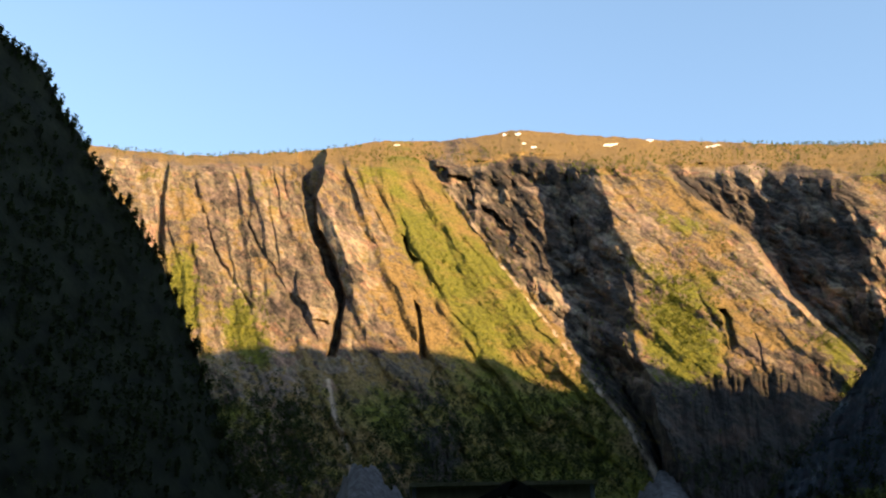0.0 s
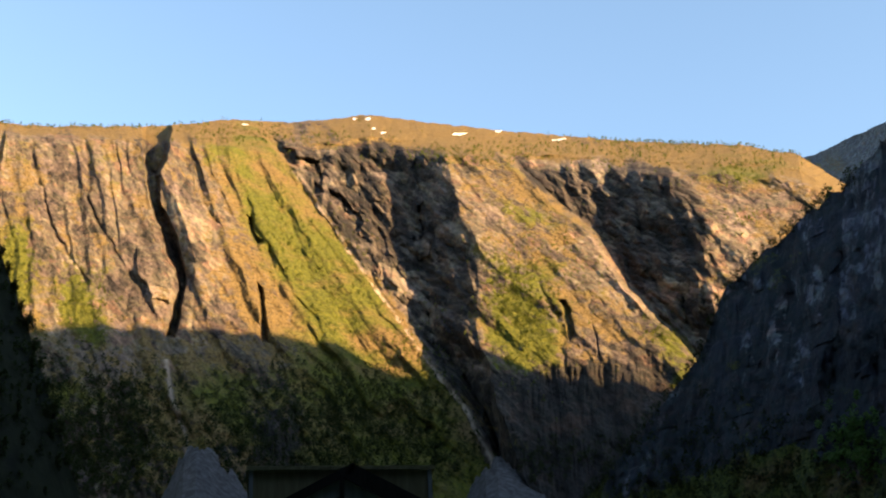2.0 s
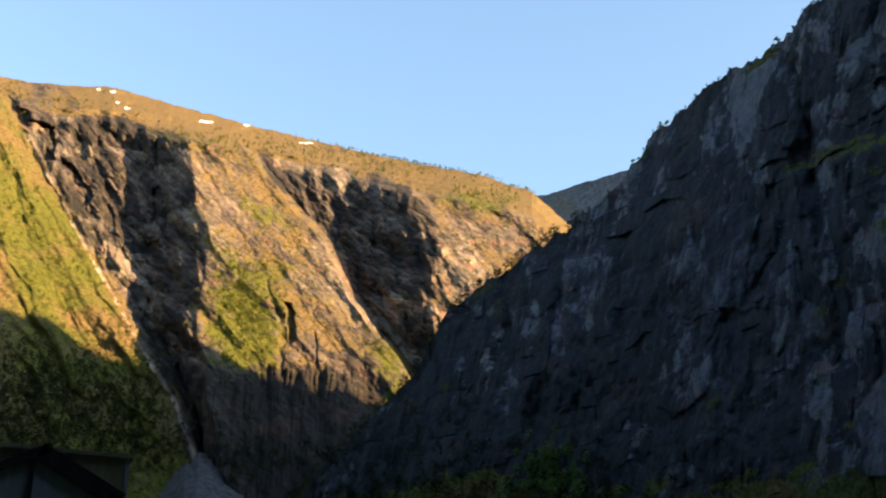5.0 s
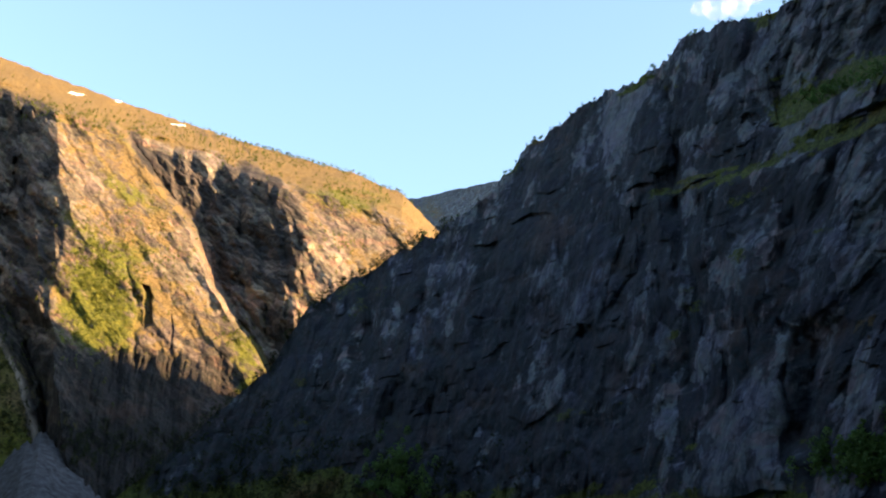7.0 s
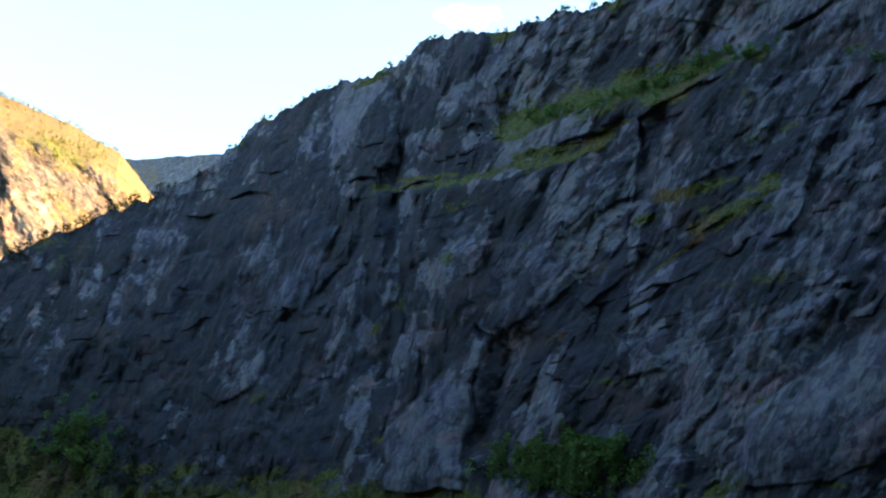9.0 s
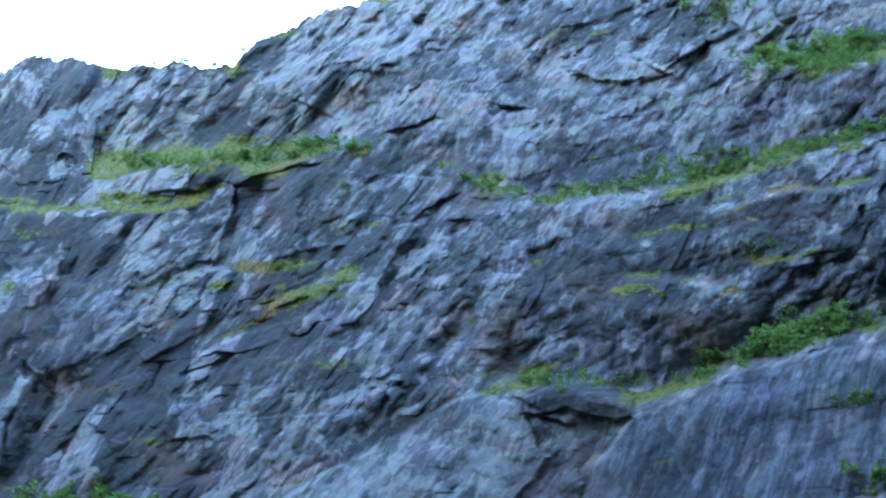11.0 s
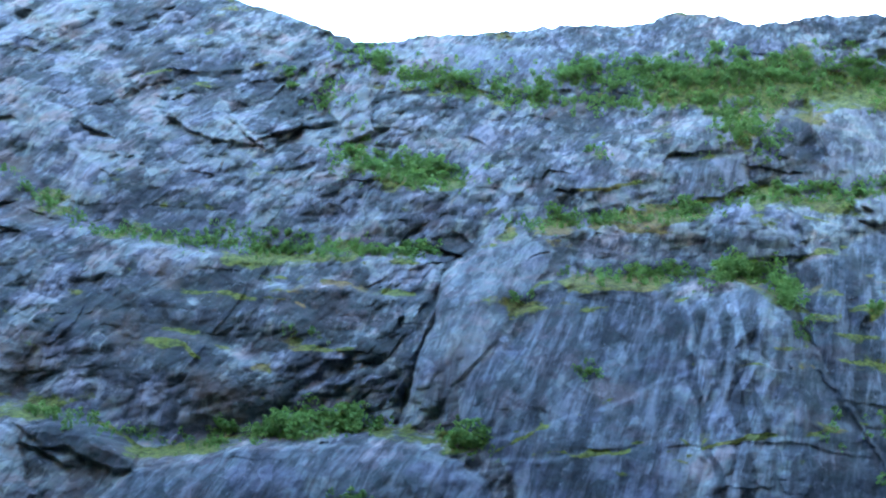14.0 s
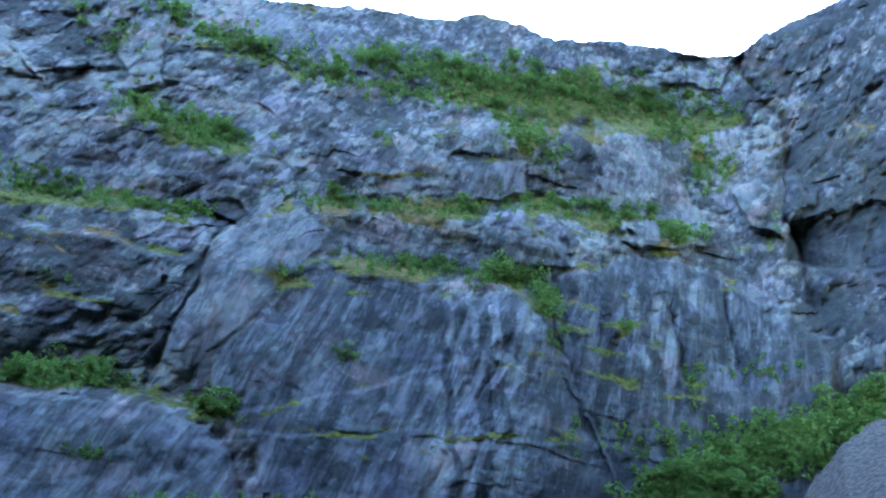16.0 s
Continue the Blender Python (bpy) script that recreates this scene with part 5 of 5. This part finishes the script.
scatter("far_scrub", FAR, [(12.2, 23.6, 1.1, 1.5, 420), (11.6, 25.5, 0.8, 1.0, 120), (-9.3, 24.0, 0.7, 1.0, 120), (-12.6, 25.3, 0.5, 1.2, 90), (6.8, 21.6, 1.2, 1.4, 260), (3.4, 25.2, 1.0, 1.6, 220), (0.6, 28.2, 0.9, 1.5, 130), (19.2, 22.3, 0.5, 0.4, 60), (24.5, 29.2, 1.6, 0.4, 200), (9.5, 31.3, 2.0, 0.3, 200), (1.5, 32.3, 2.5, 0.25, 140), (13.5, 31.3, 2.5, 0.3, 200), (19.5, 30.7, 2.5, 0.35, 260), (-3.0, 32.2, 1.5, 0.3, 120), (24.0, 26.9, 0.8, 0.4, 50), (14.5, 25.5, 1.4, 1.2, 90)]  + crest_spots(FAR, -17, -4, 0.5, 0.05, 6) + crest_spots(FAR, 17, 27, 0.5, 0.07, 6), 2.2, 5.0, 16, SUNNY, "low green scrub on the far mountain wall")
LEDGE_SCRUB = []
for count, low, high, spread, line in ROWS:
    steps = max(3, int((line[-1][0] - line[0][0]) * 1.6))
    for k in range(steps + 1):
        az = line[0][0] + (line[-1][0] - line[0][0]) * k / steps
        el0 = line[0][1] + k
        LEDGE_SCRUB.append((az, float(along(az, line)) - 0.05, 0.35, 0.10 + 0.5 * spread, int((4 + count // 3) * (0.4 + 1.2 * hashed(np.array(az), np.array(el0), 77)))))
scatter("ledge_scrub", NEAR, LEDGE_SCRUB, 0.8, 3.4, 24, BIRCH, "low green bushes along the ledges of the cliff")
scatter("hollow_scrub", NEAR, [(108, 41.2, 5, 0.5, 260), (101, 41.9, 3, 0.4, 140), (90, 41.5, 3.5, 0.45, 120), (106.5, 39.4, 1.0, 0.8, 70), (87, 37.2, 2.2, 0.3, 90), (118, 25.0, 3.5, 0.9, 220), (106.3, 39.5, 0.8, 0.4, 70), (108.0, 38.3, 0.4, 0.4, 30), (115.5, 39.3, 0.9, 0.3, 50), (117.2, 37.6, 0.4, 0.6, 30), (98.8, 40.7, 1.3, 0.2, 50), (95.0, 40.9, 1.6, 0.25, 60), (87.5, 41.7, 1.8, 0.3, 60), (83.4, 42.4, 1.2, 0.25, 45), (82.0, 40.6, 0.5, 0.6, 25)], 1.5, 4.0, 24, BIRCH, "bright green birch thicket in the hollows of the cliff")
scatter("cliff_bushes", NEAR, [(a, e, 0.7 * wide, 0.6 * tall, int(6 + 26 * wide * tall ** 0.5)) for a, e, wide, tall in NEAR_TUFTS if a > 80], 1.0, 3.2, 26, BIRCH, "scattered small green bushes on steps of the cliff")
scatter("foot_thicket", NEAR, [(114, 22.3, 1.0, 0.4, 60), (117, 23.2, 1.2, 0.5, 90), (119.6, 24.6, 1.2, 0.4, 90), (122.5, 25.6, 1.2, 0.4, 70), (125.5, 26.6, 1.3, 0.3, 60), (105.6, 32.6, 0.9, 0.15, 26), (108.0, 31.3, 0.3, 0.5, 12), (85.0, 25.2, 1.0, 0.12, 26), (82.3, 24.5, 0.6, 0.12, 12), (91.4, 24.9, 0.5, 0.1, 8), (115.3, 34.6, 0.6, 0.2, 12), (88.0, 37.4, 0.9, 0.2, 18), (50, 16.0, 1.6, 0.6, 170), (27.3, 16.0, 0.8, 0.8, 60)], 3.0, 8.5, 70, BIRCH, "dense green thicket at the foot of the cliff")
scatter("scree_scrub", NEAR, [(88, 18.8, 1.5, 0.2, 40), (92, 20.0, 1.5, 0.2, 60), (96, 20.9, 1.5, 0.2, 70), (99.6, 20.5, 1.2, 0.3, 60)], 1.5, 4.5, 28, BIRCH, "green bushes along the upper edge of the scree")
scatter("crest_scrub", NEAR, crest_spots(NEAR, 28, 56, 0.6, 0.02, 2), 0.8, 2.4, 22, SHADED_SCRUB, "low bushes along the crest of the cliff")
scatter("slope_woods", LEFT, [(-18, 24, 3, 4, 420), (-14, 19, 2.5, 2.5, 300), (-21, 29, 2, 3, 220)] + crest_spots(LEFT, -24, -9.5, 0.4, 0.12, 7), 2.5, 6.0, 26, SHADED_SCRUB, "dark woods on the shaded mountainside")
# dark woods kept below the shadow line, which also deepens its shade
scatter("far_woods", FAR, [(-6.0, 17.0, 3.5, 1.6, 700), (2.0, 17.5, 3.5, 1.5, 700), (7.0, 19.6, 1.2, 0.8, 200), (0.5, 20.6, 2.2, 0.8, 260), (-11.2, 19.5, 1.0, 1.4, 420), (-9.5, 17.5, 1.6, 1.2, 420), (-7.5, 20.0, 1.3, 1.0, 300), (3.5, 19.8, 1.6, 0.9, 320), (-3.4, 16.0, 0.5, 0.5, 40), (-8.5, 17.5, 1.5, 1.2, 300), (-6.5, 19.0, 1.2, 1.0, 200), (-2, 19.4, 1.2, 0.8, 200), (2.5, 18.2, 1.5, 1.2, 330), (6.0, 18.4, 1.6, 1.2, 380), (8.0, 17.4, 1.0, 0.7, 180), (12.2, 16.6, 0.9, 0.5, 70), (-1, 17.0, 1.5, 0.7, 120), (14.6, 17.2, 1.2, 0.4, 60)], 3.5, 7.0, 22, SHADED_SCRUB, "dark woods at the foot of the far wall")
scatter("spur_woods", NEAR, [(17, 14.5, 2.2, 1.2, 200), (21, 16, 2.5, 1.5, 220), (27, 15, 3, 1.2, 160)] + crest_spots(NEAR, 15, 30, 0.5, 0.06, 4), 4.0, 8.0, 24, SHADED_SCRUB, "shaded woods at the foot and in the hollows of the cliff")


# ---- scree ----
def scree_fan(name, grid, a0, a1, rim, steep, material, label, coarse):
    """A fan of broken stone that leans on the wall. Rim: its upper edge (bearing, height)."""
    rows, cols = 80, 160
    az = np.linspace(a0, a1, cols)[None, :] * np.ones((rows, 1))
    even = along(az[0], rim)
    top = even + 0.26 * fbm(az[0] * 1.5 * coarse, az[0] * 0, 5, 201)
    bottom = np.minimum(12.0, top - 1.0)
    el = bottom + np.linspace(0, 1, rows)[:, None] * (top - bottom)[None, :]
    edge = np.array([grid[2][int(np.argmin(np.abs(grid[1][:, j] - t))), j] for t, j in zip(even, [int(np.argmin(np.abs(grid[0][0] - b))) for b in az[0]])])
    smooth = np.convolve(np.pad(edge, 40, mode="edge"), np.ones(81) / 81, mode="valid") - 2.5 * coarse
    lean = math.tan(radians(steep))
    rho = smooth[None, :] * (np.tan(np.radians(even))[None, :] - lean) / (np.tan(np.radians(el)) - lean)
    s, h = np.radians(az) * smooth.mean(), np.tan(np.radians(el)) * smooth.mean()
    b1, j1, c1 = facets(s / (3.0 * coarse), h / (2.0 * coarse), 301)
    b2, j2, c2 = facets(s / (1.3 * coarse), h / (0.9 * coarse), 302)
    rho = rho + coarse * (0.5 * b1 + 0.25 * b2 + 2.0 * fbm(s / (14 * coarse), h / (14 * coarse), 3, 303))
    x, y, z = polar(az, el, rho)
    ob = sheet(name, x, y, z, material, smooth=False)
    return tagged(ob, label, "scree", kind="stuff")


scree_fan("scree_fan", NEAR, 80, 104, [(80, 16.0), (83.7, 17.7), (88.3, 18.7), (93.1, 20.2), (96.5, 20.6), (100.2, 19.2), (104, 16.5)], 36, SCREE, "grey fan of broken stone below the cliff", 1.0)
scree_fan("scree_fan", NEAR, 119, 131, [(119, 20.5), (120.8, 23.2), (122.5, 25.3), (124.6, 26.1), (127, 26.8), (131, 26.0)], 40, SCREE, "grey bank of broken stone beside the trees", 1.0)
scree_fan("scree_fan", FAR, -7.2, 0.2, [(-7.2, 13.4), (-5.4, 15.2), (-4.8, 16.6), (-4.2, 17.9), (-3.6, 18.3), (-3.0, 17.9), (-2.2, 17.2), (-1.4, 16.4), (0.2, 14.6)], 34, FAR_SCREE, "pale scree fan below a gully", 3.0)
scree_fan("scree_fan", FAR, 7.6, 14.0, [(7.6, 13.8), (8.6, 14.8), (9.3, 15.9), (10.0, 17.0), (10.6, 17.35), (11.2, 17.0), (12.0, 16.2), (14.0, 14.4)], 34, FAR_SCREE, "pale scree fan below a gully", 3.0)


# ---- snow ----
def snow_patch(az, el, wide, tall, seed):
    n = 13
    u = np.linspace(-1, 1, n)[None, :] * np.ones((n, 1))
    v = u.T.copy()
    disc = np.sqrt(np.maximum(1 - 0.5 * v * v, 0)), np.sqrt(np.maximum(1 - 0.5 * u * u, 0))
    uu, vv = u * disc[0], v * disc[1]
    uu = uu + 0.3 * fbm(uu * 3, vv * 3, 3, seed)
    vv = vv + 0.55 * fbm(uu * 3 + 5, vv * 2, 3, seed)
    pts = np.array([[tuple(place(FAR, az + wide * uu[i, j], el + tall * vv[i, j])) for j in range(n)] for i in range(n)])
    pts = pts * (1 - 1.2 / np.linalg.norm(pts, axis=2, keepdims=True))
    ob = sheet("snow_patch", pts[..., 0], pts[..., 1], pts[..., 2] + 0.5, SNOW)
    tagged(ob, "small patch of old white snow on the summit", "snow", "snow patches")


for k, (az, el, wide, tall) in enumerate([(4.0, 33.15, 0.18, 0.07), (4.8, 33.15, 0.22, 0.09), (5.6, 32.5, 0.25, 0.08), (5.1, 32.7, 0.15, 0.06), (9.75, 32.3, 0.55, 0.09), (11.9, 32.3, 0.22, 0.07), (15.1, 31.65, 0.5, 0.07), (-1.9, 32.8, 0.25, 0.06)]):
    snow_patch(az, el, 0.7 * wide, 0.5 * tall, 400 + k)


# ---- the dark house below ----
def part(name, verts, faces, material, parent, label=""):
    ob = new(name, mesh_of(name, verts, faces, material))
    ob.parent = parent
    return tagged(ob, label)


def block(x0, x1, y0, y1, z0, z1):
    v = [(x, y, z) for z in (z0, z1) for y in (y0, y1) for x in (x0, x1)]
    return v, [(0, 2, 3, 1), (4, 5, 7, 6), (0, 1, 5, 4), (2, 6, 7, 3), (0, 4, 6, 2), (1, 3, 7, 5)]


def plank(a, b, width, thick):
    """A board from a to b in the x-z plane, thick along y."""
    ax, az, bx, bz, y = a[0], a[2], b[0], b[2], a[1]
    d = math.hypot(bx - ax, bz - az)
    nx, nz = -(bz - az) / d * width, (bx - ax) / d * width
    if nz > 0:
        nx, nz = -nx, -nz
    ring = [(ax, az), (bx, bz), (bx + nx, bz + nz), (ax + nx, az + nz)]
    v = [(x, yy, z) for yy in (y, y + thick) for x, z in ring]
    return v, [(0, 1, 2, 3), (7, 6, 5, 4), (0, 4, 5, 1), (1, 5, 6, 2), (2, 6, 7, 3), (3, 7, 4, 0)]


def wood_material(name, a, b):
    n = Nodes(name)
    f = n.noise((9, 9, 0.8), 6, 0.65)
    return n.finish(n.steps(f, (0.3, a), (0.7, b)), 0.75, f, 0.01)


DARK_BOARD = wood_material("tarred_boards", (0.010, 0.009, 0.008), (0.035, 0.030, 0.025))
BROWN_BOARD = wood_material("brown_boards", (0.22, 0.19, 0.10), (0.40, 0.34, 0.20))
PALE_TRIM = wood_material("grey_trim", (0.28, 0.29, 0.31), (0.42, 0.43, 0.45))


def house():
    d = 30.0
    def at(az, el):
        return d * math.tan(radians(az)), EYE + d / math.cos(radians(az)) * math.tan(radians(el))
    x0, top = at(-1.1, 17.25)
    x1, _ = at(7.4, 17.25)
    xc, ridge = at(3.55, 16.75)
    ob = new("house")
    ob.location = (0, 0, 0)
    part("wall", *block(x0, x1, d, d + 5, 1.0, top - 0.1), BROWN_BOARD, ob, "brown boarded wall")
    part("eaves_board", *block(x0 - 0.1, x1 + 0.1, d - 0.1, d + 5.1, top - 0.1, top), BROWN_BOARD, ob)
    for x in (x0 - 0.03, x1 - 0.07):
        part("corner_board", *block(x, x + 0.10, d - 0.04, d, 1.0, top - 0.1), PALE_TRIM, ob, "pale corner board")
    run, fall, front = 1.9, 1.02, d - 1.2
    for side in (-1, 1):
        part("barge_board", *plank((xc, front, ridge), (xc + side * run, front, ridge - fall), 0.20 if side < 0 else 0.42, 0.06), DARK_BOARD, ob, "tarred barge board")
        roof_v, roof_f = plank((xc, front + 0.06, ridge + 0.02), (xc + side * run, front + 0.06, ridge - fall + 0.02), 0.05, 1.1)
        part("porch_roof", roof_v, roof_f, DARK_BOARD, ob)
        part("post", *block(xc + side * 1.6 - 0.06, xc + side * 1.6 + 0.06, front, front + 0.12, 1.0, ridge - fall), DARK_BOARD, ob)
    part("king_post", *block(xc - 0.30, xc - 0.19, front + 0.01, front + 0.12, ridge - 1.6, ridge - 0.12), DARK_BOARD, ob)
    part("tie_beam", *block(xc - 1.7, xc + 1.7, front + 0.01, front + 0.13, ridge - 1.7, ridge - 1.55), DARK_BOARD, ob)
    gable = [(xc - 1.75, ridge - 1.0), (xc, ridge - 0.06), (xc + 1.75, ridge - 1.0), (xc + 1.6, ridge - 1.5), (xc - 1.6, ridge - 1.5)]
    panel = [(x, y, z) for y in (front + 0.14, front + 0.18) for x, z in gable]
    part("gable_panel", panel, [(4, 3, 2, 1, 0), (5, 6, 7, 8, 9)] + [(k, (k + 1) % 5, (k + 1) % 5 + 5, k + 5) for k in range(5)], PALE_TRIM, ob, "pale grey gable panel behind the truss")
    tagged(ob, "dark boarded house with an open gabled porch", "house")


house()


# ---- the small cloud over the crest ----
def cloud():
    r = random.Random(9)
    a, e, far = radians(45.2), radians(36.9), 2900
    centre = Vector((far * math.sin(a), far * math.cos(a), EYE + far * math.tan(e)))
    across = Vector((math.cos(a), -math.sin(a), 0))
    bm = bmesh.new()
    for k in range(4):
        t = -0.9 + 0.6 * k
        at = centre + across * t * 80 + Vector((0, 0, r.uniform(-8, 30) * (1 - 0.7 * abs(t))))
        flat = Matrix.Translation(at) @ Matrix.Diagonal((1.3, 1.3, 0.75, 1))
        bmesh.ops.create_icosphere(bm, subdivisions=4, radius=r.uniform(26, 34) * (1.25 - 0.6 * abs(t)), matrix=flat)
    for v in bm.verts:
        v.co += Vector(noise.turbulence_vector(v.co / 26, 4, False)) * 9
    me = bpy.data.meshes.new("cloud")
    bm.to_mesh(me)
    bm.free()
    me.polygons.foreach_set("use_smooth", np.full(len(me.polygons), True))
    n = Nodes("cloud")
    n.finish((0.92, 0.92, 0.92), 1.0)
    # light passes through the vapour
    vapour, clear, both, thin = n.make("BsdfTranslucent"), n.make("BsdfTransparent"), n.make("MixShader", Fac=0.5), n.make("MixShader", Fac=0.07)
    n.link(n.bsdf.outputs[0], both.inputs[1])
    n.link(vapour.outputs[0], both.inputs[2])
    n.link(clear.outputs[0], thin.inputs[1])
    n.link(both.outputs[0], thin.inputs[2])
    n.link(thin.outputs[0], n.tree.nodes["Material Output"].inputs["Surface"])
    me.materials.append(n.material)
    tagged(new("cloud", me), "small white cloud above the cliff", "cloud", kind="structure")


cloud()
